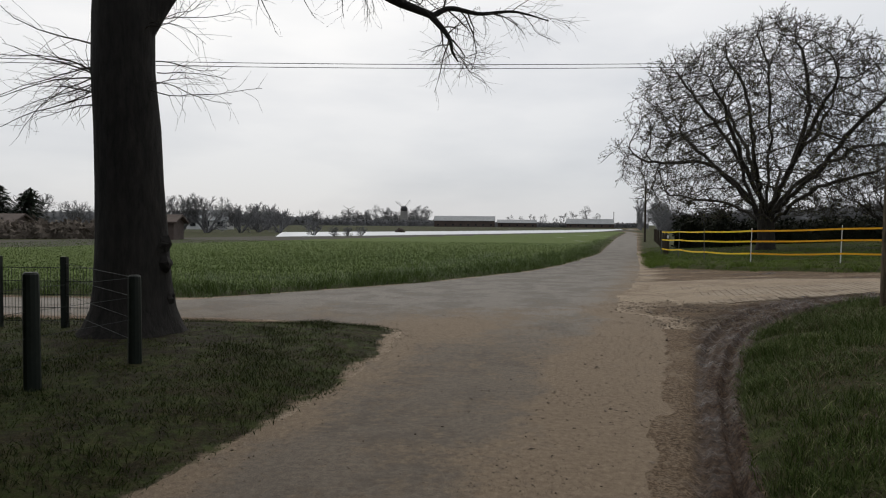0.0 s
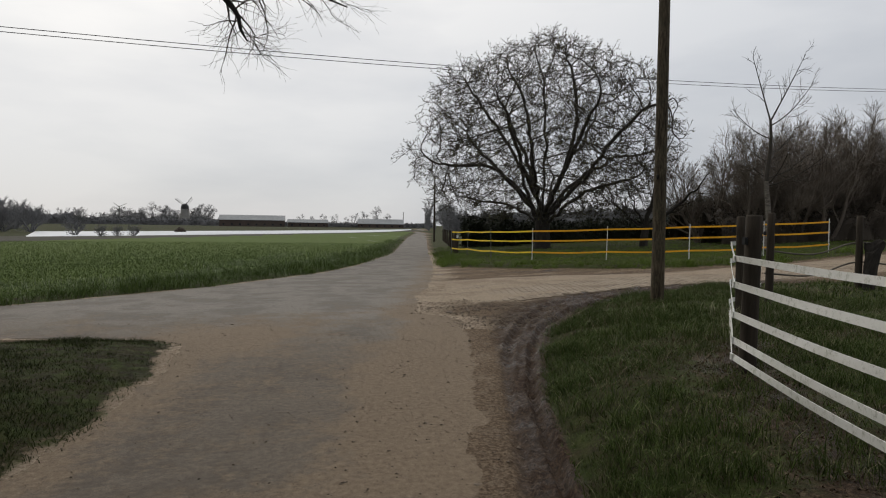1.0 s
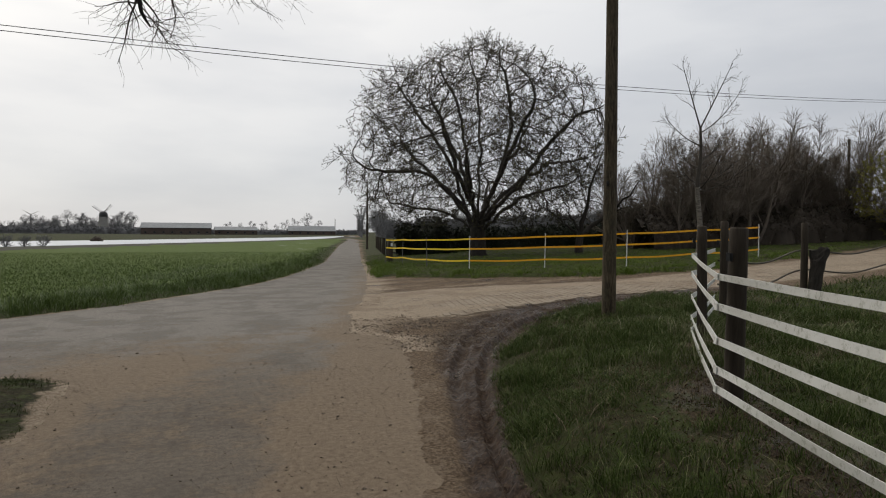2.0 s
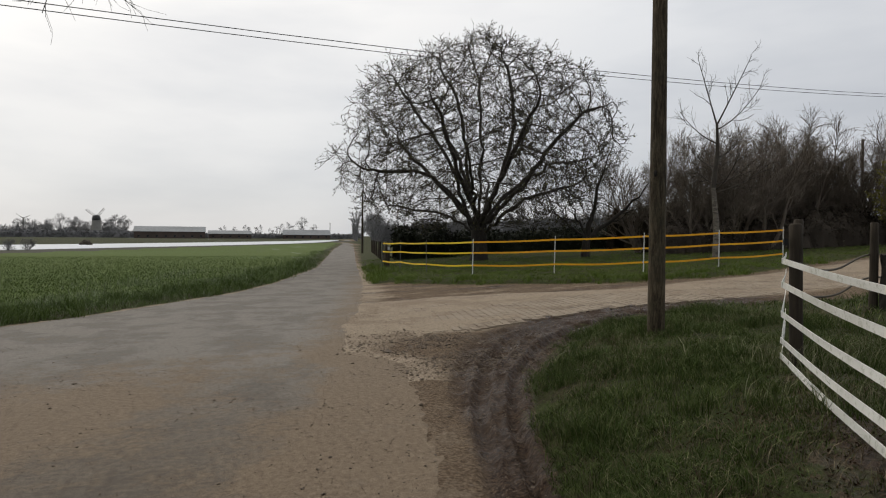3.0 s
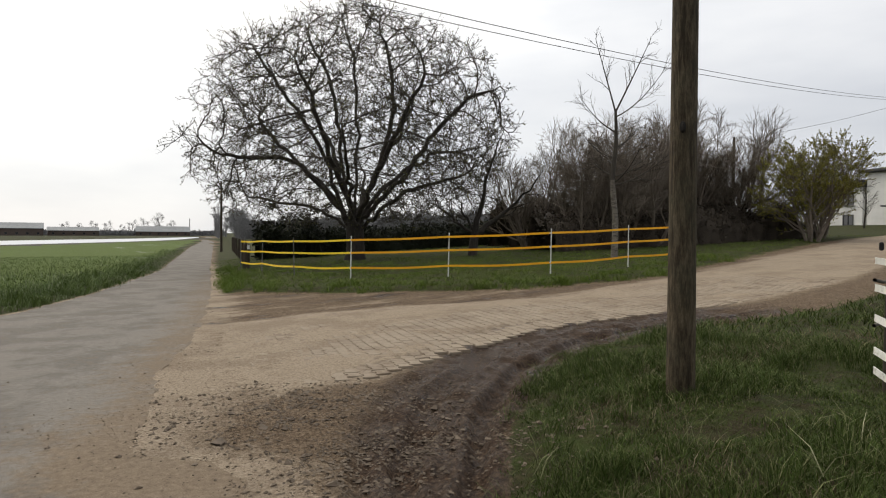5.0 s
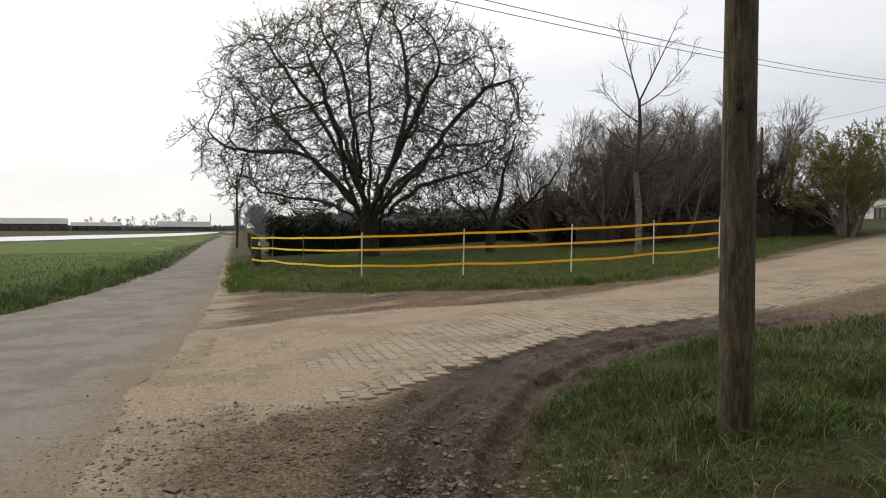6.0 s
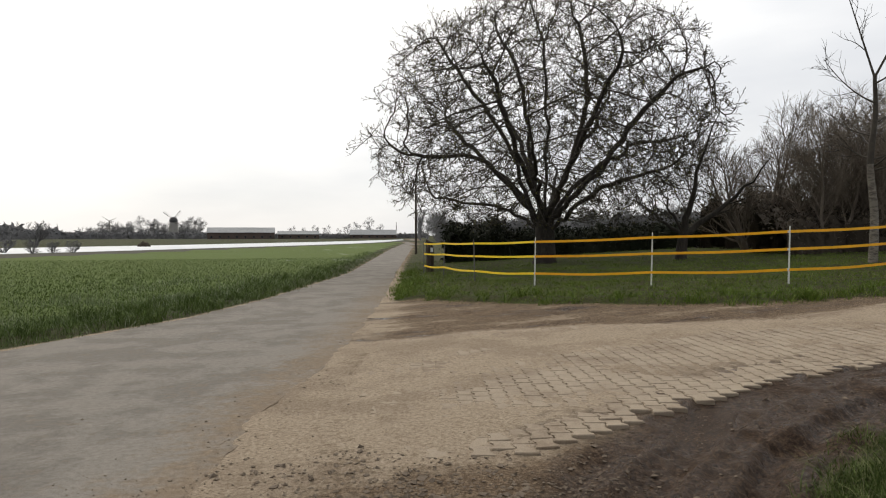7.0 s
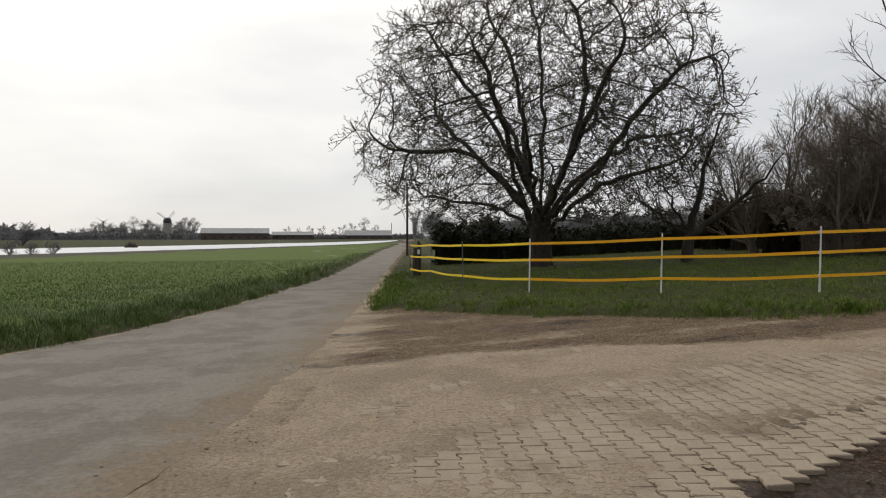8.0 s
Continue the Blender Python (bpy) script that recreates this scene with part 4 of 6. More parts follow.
willow = bare_tree("shrub", 52, 6.0, 2.6, 0.10, 10, TWIG_BROWN, "yellow-green willow bush with young leaves", 0.10, 5, 0.011, (7, 5, 3), (WILLOW_LEAF, 22, 0.068), sprawl=0.35)
place(willow, [(38.6, 28.2, 0, 1.0), (41.4, 29.4, 120, 0.85)])
yard = bare_tree("tree", 61, 6.4, 2.5, 0.12, 10, TWIG, "small bare garden tree before a white house", 0.2, 1, 0.012, (6, 4, 3), (BUD, 1, 0.07), sprawl=0.4)
place(yard, [(50.2, 25.0, 0, 1.15), (60.5, 36.0, 100, 0.6), (58.0, 21.0, 50, 0.65), (62.0, 31.0, 200, 0.5), (56.0, 24.0, 20, 0.5)], "garden trees")


def hedge(name, pts, h, w, n, seed, label, leaf=0.09, mat=None, lump=0.2):
    """A clipped or wild hedge: a dark uneven core closely set with leaves."""
    r = np.random.RandomState(seed)
    L = smooth_line([(x, y, 0) for x, y in pts], 40)
    ob = thing(name, float(L[0, 0]), float(L[0, 1]), 0, label, "hedge")
    o = np.array([L[0, 0], L[0, 1], 0.0])
    T = np.gradient(L, axis=0); T /= np.linalg.norm(T, axis=1)[:, None]
    S = np.stack([-T[:, 1], T[:, 0], 0 * T[:, 0]], 1)
    a = np.linspace(0, np.pi, 15)
    prof = np.stack([-np.cos(a) * w / 2, np.sin(a) ** 0.5 * h], 1)
    z0 = height(L[:, 0], L[:, 1], False)
    ring = L[:, None, :] + S[:, None, :] * prof[None, :, 0, None] + np.array([0, 0, 1.0]) * prof[None, :, 1, None]
    ring[..., 2] += z0[:, None] - 0.1
    bumps = 1 + lump * (wob(ring[..., 0] * 2 + ring[..., 2], ring[..., 1] * 2, 1.1, seed) + 0.5 * wob(ring[..., 0], ring[..., 1] + ring[..., 2] * 2, 3.5, seed + 1))
    ctr = L[:, None, :] + np.array([0, 0, 1.0]) * (z0[:, None, None])
    ring = ctr + (ring - ctr) * bumps[..., None]
    nn, k = ring.shape[:2]
    i = np.arange(nn * k).reshape(nn, k)
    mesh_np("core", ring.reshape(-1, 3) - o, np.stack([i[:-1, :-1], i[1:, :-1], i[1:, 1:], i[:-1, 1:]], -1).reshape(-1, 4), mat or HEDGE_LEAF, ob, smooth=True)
    fi, fk = r.randint(0, nn, n), r.randint(0, k, n)
    C = ring[fi, fk] + r.normal(0, 0.13 * (1 + lump), (n, 3)) - o
    C[:, 2] = np.maximum(C[:, 2], z0[fi] + 0.02)
    A, B = r.normal(size=(n, 3)), r.normal(size=(n, 3))
    A /= np.linalg.norm(A, axis=1)[:, None]; B /= np.linalg.norm(B, axis=1)[:, None]
    s = leaf * r.uniform(0.5, 1.5, (n, 1))
    V = np.stack([C - A * s, C + B * s * 0.5, C + A * s, C - B * s * 0.5], 1).reshape(-1, 3)
    tagged(mesh_np("leaves", V, np.arange(4 * n).reshape(-1, 4), mat or HEDGE_LEAF, ob), kind="stuff")
    return ob


# Two unseen hedges behind the start, added to cut sky light on the verges.
hedge("hedge", [(-5.8, -9), (-4.7, -3), (-4.2, 1.5), (-5.1, 4.8), (-7.2, 7.4)], 9.0, 3.0, 12000, 21, "tall evergreen hedge added out of view for shade, left", 0.2, lump=0.25)
hedge("hedge", [(9.6, -9), (9.2, -3), (9.8, 1.2)], 6.0, 4.0, 9000, 22, "tall evergreen hedge added out of view for shade, right", 0.2, lump=0.25)
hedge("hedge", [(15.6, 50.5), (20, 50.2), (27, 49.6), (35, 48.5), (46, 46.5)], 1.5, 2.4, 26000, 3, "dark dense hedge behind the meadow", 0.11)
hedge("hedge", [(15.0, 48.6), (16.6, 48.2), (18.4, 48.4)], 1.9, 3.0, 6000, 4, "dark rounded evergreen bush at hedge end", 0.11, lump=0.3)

hedge("bramble", [(26.5, 36.0), (31, 34.6), (36, 33.4), (42.5, 32.0)], 1.7, 3.2, 22000, 31, "tangled brown bramble undergrowth below the thicket", 0.07, BRAMBLE, 0.35)
hedge("bramble", [(30, 44.5), (38, 43), (48, 41)], 2.6, 3.0, 14000, 32, "tangled brown bramble undergrowth below the thicket", 0.10, BRAMBLE, 0.35)

# ---------------------------------------------------------------- poles, cables and signs


def utility_pole(x, y, h, r, label, arm=True, wood=None):
    z = hz(x, y)
    t = thing("utility_pole", x, y, z, label, "utility pole")
    part("shaft", pole_bm(r, r * 0.72, h, 18, 0.012, int(x * 10) % 97, 14), wood or POST_WOOD, t, smooth=True)
    if arm:
        bm = box(0.09, 0.09, 1.0, bevel=0.01, rot=Matrix.Rotation(radians(90), 4, "Y") @ Matrix.Translation((0, 0, -0.5)), at=(0, 0, h - 0.55))
        part("crossarm", bm, POST_WOOD, t)
        for k in (-0.42, 0.42):
            b = pole_bm(0.035, 0.05, 0.16, 10, 0, 3, 3)
            bmesh.ops.translate(b, verts=b.verts, vec=(k, 0, h - 0.5))
            part("insulator", b, PLASTIC_POST, t)
    return t


near_pole = utility_pole(7.93, 12.6, 8.0, 0.118, "tall round brown wooden utility pole in verge grass", False, POLE_WOOD)
knot = bmesh.new()
bmesh.ops.create_icosphere(knot, subdivisions=2, radius=0.035, matrix=pose(-0.092, -0.06, 2.25) @ Matrix.Diagonal((0.6, 0.8, 1.4, 1)))
part("knot", knot, OLD_BARK, near_pole)
utility_pole(46.7, 27.2, 8.3, 0.15, "dark wooden utility pole with crossarm near a house")
utility_pole(17.9, 69.7, 6.3, 0.11, "thin dark wooden pole beside the lane", False)
utility_pole(45.4, 37.5, 7.0, 0.12, "short dark wooden pole behind the thicket", False)
utility_pole(-58.0, 9.3, 8.0, 0.15, "dark wooden utility pole carrying two cables")


def cable(name, a, b, sag, label, r=0.009):
    t = np.linspace(0, 1, 40)[:, None]
    P = np.array(a) * (1 - t) + np.array(b) * t
    P[:, 2] -= 4 * sag * (t * (1 - t))[:, 0]
    V, F = tubes([(P, np.full(40, r))], 5)
    tagged(mesh_np(name, V, F, CABLE), label, "cable", "overhead cables")


zp = hz(46.7, 27.2)
for k in (-0.22, 0.22):
    cable("cable", (46.7 + k * 0.3, 27.2 + k, zp + 7.95), (-58.0 + k * 0.3, 9.3 + k, 7.6), 2.9, "thin black overhead cable across the junction")
cable("cable", (46.7, 27.4, zp + 7.8), (45.4, 37.5, hz(45.4, 37.5) + 6.9), 0.25, "thin black service cable between two poles", 0.009)
cable("cable", (46.9, 27.0, zp + 7.9), (72, 18.0, 10.6), 0.7, "thin black service cable towards the house", 0.009)


def text_mesh(name, body, size, m, mat, parent):
    cu = bpy.data.curves.new(name, "FONT")
    cu.body, cu.size, cu.align_x, cu.align_y, cu.extrude = body, size, "CENTER", "CENTER", 0.001
    tmp = bpy.data.objects.new(name, cu)
    scene.collection.objects.link(tmp)
    me = bpy.data.meshes.new_from_object(tmp.evaluated_get(bpy.context.evaluated_depsgraph_get()))
    bpy.data.objects.remove(tmp)
    me.materials.clear(); me.materials.append(mat)
    ob = new(name, me)
    ob.parent, ob.matrix_basis = parent, m
    return ob


def speed_sign():
    x, y = 19.3, 13.9
    z = hz(x, y)
    t = thing("road_sign", x, y, z, "round white speed sign with yellow plate on post", "road sign", rz=-30)
    top = 3.12 - z
    p = pole_bm(0.045, 0.045, top + 0.1, 12, 0, 1, 4)
    bmesh.ops.translate(p, verts=p.verts, vec=(0, 0.05, 0))
    part("post", p, POST_WOOD, t, smooth=True)
    bm = bmesh.new()
    bmesh.ops.create_cone(bm, cap_ends=True, segments=48, radius1=0.32, radius2=0.32, depth=0.012, matrix=pose(0, -0.012, top, 90))
    bmesh.ops.bevel(bm, geom=[e for e in bm.edges if len(e.link_faces) == 2 and e.calc_face_angle(0) > 1], offset=0.004, segments=1, affect="EDGES")
    disc = part("disc", bm, SIGN_WHITE, t, "dull white round disc")
    text_mesh("numeral", "10", 0.36, pose(-0.08, -0.022, top, 90) @ Matrix.Diagonal((0.72, 1.05, 1, 1)), SIGN_BLACK, disc)
    text_mesh("unit", "km", 0.15, pose(0.17, -0.022, top + 0.03, 90) @ Matrix.Diagonal((0.75, 1, 1, 1)), SIGN_BLACK, disc)
    plate = part("plate", box(0.27, 0.012, 0.28, (0, -0.012, top - 0.74), 0.004), SIGN_YELLOW, t, "small yellow plate with dark lines")
    for k, w in enumerate((0.2, 0.22, 0.17, 0.2)):
        part("line", box(w, 0.004, 0.022, (0, -0.021, top - 0.52 - 0.055 * k)), SIGN_BLACK, plate)


speed_sign()

# ---------------------------------------------------------------- fences


def fence_post(x, y, h, r, seed, parent=None, lean=0.0, mat=None):
    b = pole_bm(r, r * 0.93, h, 14, 0.025, seed, 8, 0.015)
    ob = part("post", b, mat or POST_WOOD, parent, smooth=True)
    ob.matrix_basis = pose(x, y, hz(x, y), lean, lean * 0.6, seed * 37)
    return ob


def ribbon(pts, width, thick, n=10, droop=0.0, twist=0.0, seed=0):
    """A flat tape hung between points, a thin closed strip standing on edge."""
    P = smooth_line(pts, n)
    for k in range(len(P)):
        f = (k % n) / n
        P[k, 2] -= droop * 4 * f * (1 - f)
    T = np.gradient(P, axis=0); T /= np.linalg.norm(T, axis=1)[:, None]
    S = np.cross(T, [0, 0, 1.0]); S /= np.linalg.norm(S, axis=1)[:, None]
    Uz = np.cross(S, T)
    a = twist * np.sin(np.arange(len(P)) * 0.37 + seed)
    W = Uz * np.cos(a)[:, None] + S * np.sin(a)[:, None]
    N = S * np.cos(a)[:, None] - Uz * np.sin(a)[:, None]
    h, t = width / 2, thick / 2
    V = np.stack([P - W * h - N * t, P - W * h + N * t, P + W * h + N * t, P + W * h - N * t], 1)
    n4 = len(P)
    i = np.arange(n4)[:-1, None] * 4
    k = np.arange(4)
    F = np.stack([i + k, i + (k + 1) % 4, i + 4 + (k + 1) % 4, i + 4 + k], -1).reshape(-1, 4)
    F = np.concatenate([F, [[3, 2, 1, 0], [4 * n4 - 4, 4 * n4 - 3, 4 * n4 - 2, 4 * n4 - 1]]])
    return V.reshape(-1, 3), F


WHITE_POSTS = [(9.5, 11.68), (7.58, 10.02), (5.6, 7.46), (4.3, 4.15), (3.4, 0.6)]
# height of each tape at the posts
TAPE_Z = [(1.52, 1.50, 1.42, 1.415, 1.36), (1.29, 1.26, 1.17, 1.165, 1.08), (1.03, 0.96, 0.885, 0.915, 0.83), (0.75, 0.69, 0.64, 0.665, 0.6), (0.58, 0.53, 0.48, 0.525, 0.47)]


def white_fence():
    f = thing("paddock_fence", 0, 0, 0, "paddock fence of dark posts and dirty white tapes", "fence")
    for k, (x, y) in enumerate(WHITE_POSTS):
        z = hz(x, y)
        p = fence_post(x, y, (1.99, 1.88, 1.83, 1.8, 1.8)[k] - z, 0.066 if k < 2 else 0.08, 3 + k, f, 1.0 if k % 2 else -0.8)
        if k < 4:
            b = box(0.035, 0.05, 0.07, (0.10, 0, 1.22), 0.006)
            part("insulator", b, SIGN_BLACK, p)
    for j, zs in enumerate(TAPE_Z):
        at = [Vector((x - 0.105, y + 0.085, z)) for (x, y), z in zip(WHITE_POSTS, zs)]
        pts = [at[0]]
        for a, b in zip(at[:-1], at[1:]):
            pts += [a.lerp(b, 0.03), a.lerp(b, 0.5) - Vector((0, 0, 0.012 + 0.004 * j)), a.lerp(b, 0.97), b]
        V, F = ribbon([tuple(p) for p in pts], 0.062 if j else 0.055, 0.006, 6, 0.0, 0.12, j)
        mesh_np("tape", V, F, TAPE_WHITE, f, "dirty white plastic tape")


white_fence()

YELLOW_POSTS = [(11.1, 38.0), (11.3, 35.6), (11.38, 31.95), (12.2, 28.85), (14.45, 26.43), (16.78, 24.27), (20.1, 24.2), (23.15, 24.1)]


def yellow_fence():
    f = thing("tape_fence", 0, 0, 0, "electric fence of white posts and yellow-orange tapes", "fence")
    tops = []
    for k, (x, y) in enumerate(YELLOW_POSTS):
        z = hz(x, y)
        b = pole_bm(0.022, 0.016, 1.38, 8, 0, k, 4, 0.01)
        for hgt in (0.32, 0.8, 1.22):
            box(0.03, 0.05, 0.05, (0.02, -0.01, hgt), bm=b)
        p = part("post", b, PLASTIC_POST if k > 2 else GALV, f)
        p.matrix_basis = pose(x, y, z, 1.2 * math.sin(k * 2.1), 1.5 * math.sin(k * 1.3), k * 40)
        tops.append((x, y, z))
    for j, hgt in enumerate((0.34, 0.83, 1.25)):
        for k, (a, b) in enumerate(zip(tops[:-1], tops[1:])):
            mid = [(a[i] + b[i]) / 2 for i in range(3)]
            V, F = ribbon([(a[0], a[1] - 0.03, a[2] + hgt), (mid[0], mid[1] - 0.03, mid[2] + hgt - 0.02 - 0.02 * (j == 0)), (b[0], b[1] - 0.03, b[2] + hgt)], 0.065, 0.005, 8)
            mesh_np("tape", V, F, TAPE_LEMON if k < 3 else TAPE_YELLOW, f, "lemon-yellow woven tape" if k < 3 else "bright yellow-orange woven tape")


yellow_fence()


def wooden_gatepost():
    t = thing("gate_post", 11.15, 38.4, hz(11.15, 38.4), "cluster of dark weathered gate posts with white tag", "gate")
    for k, (dx, dy, h, r) in enumerate(((0.25, 0, 1.15, 0.11), (0.5, 0.5, 1.1, 0.10), (0.6, 1.2, 1.1, 0.10))):
        p = part("post", pole_bm(r, r * 0.9, h, 12, 0.03, k), POST_WOOD, t, smooth=True)
        p.matrix_basis = pose(dx, dy, 0, 2 * k - 3, 1.5, 0)
    part("tag", box(0.11, 0.02, 0.18, (0.36, -0.12, 0.9), 0.005), SIGN_WHITE, t, "small white tag")
    bx, by = 12.2, 42.0
    for k in range(9):
        x, y = bx + 0.235 * 3.6 * k + 0.2, by + 3.6 * k
        p = thing("fence_post", x, y, hz(x, y), "dark weathered wooden post beside the lane", "post", "lane posts")
        part("shaft", pole_bm(0.07, 0.06, 1.25, 10, 0.03, 20 + k), POST_WOOD, p, smooth=True).matrix_basis = pose(0, 0, 0, 3 * math.sin(k), 2 * math.cos(2 * k), 0)


wooden_gatepost()


def drive_fence():
    """The old rails on the far side of the paddock."""
    f = thing("rail_fence", 0, 0, 0, "old rail fence with rotten posts along the drive", "fence")
    spots = [(12.8, 13.0, 0.07, 1.5, 0), (15.8, 13.1, 0.06, 1.3, 2), (17.9, 12.7, 0.07, 1.25, -2), (18.15, 12.55, 0.06, 1.05, 14), (26.5, 15.6, 0.06, 1.2, 1), (33, 17.4, 0.06, 1.2, -2)]
    for k, (x, y, r, h, lean) in enumerate(spots):
        fence_post(x, y, h, r, 31 + k, f, lean)
    st = pole_bm(0.10, 0.12, 0.95, 16, 0.17, 77, 9, 0.03)
    for v in st.verts:
        if v.co.z > 0.8:
            v.co.x += 0.08 * math.sin(14 * v.co.y + 3); v.co.z += 0.09 * math.sin(19 * v.co.x)
    s = part("stump", st, BARK, f, "gnarled rotten stump")
    s.matrix_basis = pose(12.87, 12.84, hz(12.87, 12.84), 2, 6, 0)
    line = [(9.55, 11.75), (12.85, 13.0), (15.8, 13.1), (17.95, 12.7), (26.5, 15.6), (33, 17.4)]
    for hgt in (0.55, 0.95):
        pts = []
        for k, (x, y) in enumerate(line):
            pts.append((x, y + 0.1, hz(x, y) + hgt))
            if k < len(line) - 1:
                mx, my = (x + line[k + 1][0]) / 2, (y + line[k + 1][1]) / 2
                pts.append((mx, my + 0.1, hz(mx, my) + hgt - 0.14))
        P = smooth_line(pts, 6)
        V, F = tubes([(P, np.full(len(P), 0.017))], 7)
        mesh_np("rail", V, F, RAIL_WOOD, f, smooth=True)


drive_fence()


def old_tree():
    """The thick trunk at the corner, with a limb over the junction."""
    rng = random.Random(17)
    x0, y0 = -3.78, 10.75
    t = thing("tree", x0, y0, hz(x0, y0) - 0.05, "thick dark old tree trunk with bare overhanging limb", "tree")
    zs = np.array([-0.2, 0.0, 0.15, 0.4, 0.8, 1.4, 2.2, 3.0, 3.8, 4.6, 5.4, 6.4])
    P = np.stack([0.02 * np.sin(zs * 1.3) - 0.03 * zs * (zs > 3) * 0.5, 0.03 * np.cos(zs), zs], 1)
    R = np.array([0.92, 0.78, 0.66, 0.56, 0.51, 0.48, 0.455, 0.44, 0.42, 0.41, 0.38, 0.30])
    V, F = tubes([(P, R)], 40)
    a = np.arctan2(V[:, 1], V[:, 0])
    k = 1 + 0.05 * np.sin(5 * a + V[:, 2]) * np.exp(-V[:, 2] * 0.9) + 0.018 * np.sin(17 * a + 2 * np.sin(V[:, 2] * 2.2)) + 0.012 * wob(a * 3, V[:, 2] * 2, 3, 5)
    V[:, 0] *= k; V[:, 1] *= k
    mesh_np("trunk", V, F, OLD_BARK, t, smooth=True)
    for hz_, aa in ((0.55, 0.3), (1.05, 0.15), (1.3, 0.1)):
        bm = bmesh.new()
        bmesh.ops.create_icosphere(bm, subdivisions=2, radius=0.12, matrix=pose(0.50 * math.cos(aa), 0.5 * math.sin(aa) - 0.1, hz_))
        for v in bm.verts:
            v.co += Vector((rng.gauss(0, 0.02), rng.gauss(0, 0.02), rng.gauss(0, 0.03)))
        part("burr", bm, OLD_BARK, t)
    limbs, l2, l3 = [], [], []

    def limb(pts, r0, r1):
        L = smooth_line(pts, 6)
        limbs.append((L, np.linspace(r0, r1, len(L))))

    limb([(0.12, 0, 4.3), (0.42, 0.25, 5.0), (0.8, 0.5, 5.6), (1.6, 1.1, 6.35), (2.6, 1.6, 6.1), (3.4, 1.85, 5.5), (4.2, 1.85, 5.14)], 0.2, 0.06)
    limb([(4.2, 1.85, 5.12), (4.4, 1.85, 4.9), (4.52, 1.75, 4.7), (4.56, 1.7, 4.5), (4.66, 1.7, 4.33)], 0.055, 0.012)
    limb([(4.2, 1.85, 5.12), (4.5, 2.0, 5.3), (5.0, 2.2, 5.27), (5.6, 2.3, 5.33), (6.2, 2.4, 5.2)], 0.055, 0.01)
    # Upper limbs out of view, added with dense thick sprouts for shade.
    limb([(0, 0, 5.6), (1.4, 0.2, 7.0), (3.6, 0.6, 8.6), (5.2, 1.0, 9.2)], 0.22, 0.03)
    limb([(0, 0, 5.8), (-1.0, 1.0, 7.6), (-2.4, 2.0, 9.6)], 0.2, 0.03)
    limb([(0, 0, 6.0), (0.2, -1.2, 8.0), (0.4, -3.4, 9.6)], 0.2, 0.03)
    limb([(0, 0, 6.2), (0, 0.2, 8.6), (-0.2, 0.4, 12.0)], 0.26, 0.03)
    l2 += sprout(rng, limbs[0], 26, 0.15, 1.0, 1.5, 0.16, 7, -0.12, 0.95, 0.006, 0.2)
    for line in limbs[1:3]:
        l2 += sprout(rng, line, 11, 0.1, 1.0, 0.95, 0.4, 7, -0.05, 0.8, 0.005, 0.2)
    for line in limbs[3:]:
        l2 += sprout(rng, line, 22, 0.2, 1.0, 3.4, 0.5, 7, 0.0, 0.9, 0.022, 0.18)
    for k in range(17):
        a, zz = radians(rng.uniform(150, 210)), 3.78 + rng.gauss(0, 0.07) if k < 12 else rng.uniform(3.2, 4.4)
        d = np.array([math.cos(a), math.sin(a), rng.uniform(-0.45, 0.5)])
        l2.append(wander(rng, (0.38 * math.cos(a), 0.38 * math.sin(a), zz), d / np.linalg.norm(d), rng.uniform(0.8, 2.2), rng.uniform(0.008, 0.017), 0.003, 9, -0.005, 0.11))
    for k in range(9):
        a, zz = radians(rng.uniform(-30, 30)), rng.uniform(3.5, 4.6)
        l2.append(wander(rng, (0.36 * math.cos(a), 0.36 * math.sin(a), zz), (math.cos(a), math.sin(a), rng.uniform(-0.2, 0.25)), rng.uniform(0.5, 1.8), 0.009, 0.003, 9, -0.02, 0.12))
    for line in l2:
        l3 += sprout(rng, line, 9, 0.15, 1.0, 0.6, 0.45, 5, -0.03, 0.7, 0.0028, 0.2)
    V, F = tubes(limbs, 10)
    mesh_np("limb_tangle", V, F, OLD_BARK, t, smooth=True)
    V1, F1 = tubes(l2, 4); V2, F2 = tubes(l3, 3)
    mesh_np("crown", np.concatenate([V1, V2]), np.concatenate([F1, F2 + len(V1)]), TWIG, t)


old_tree()


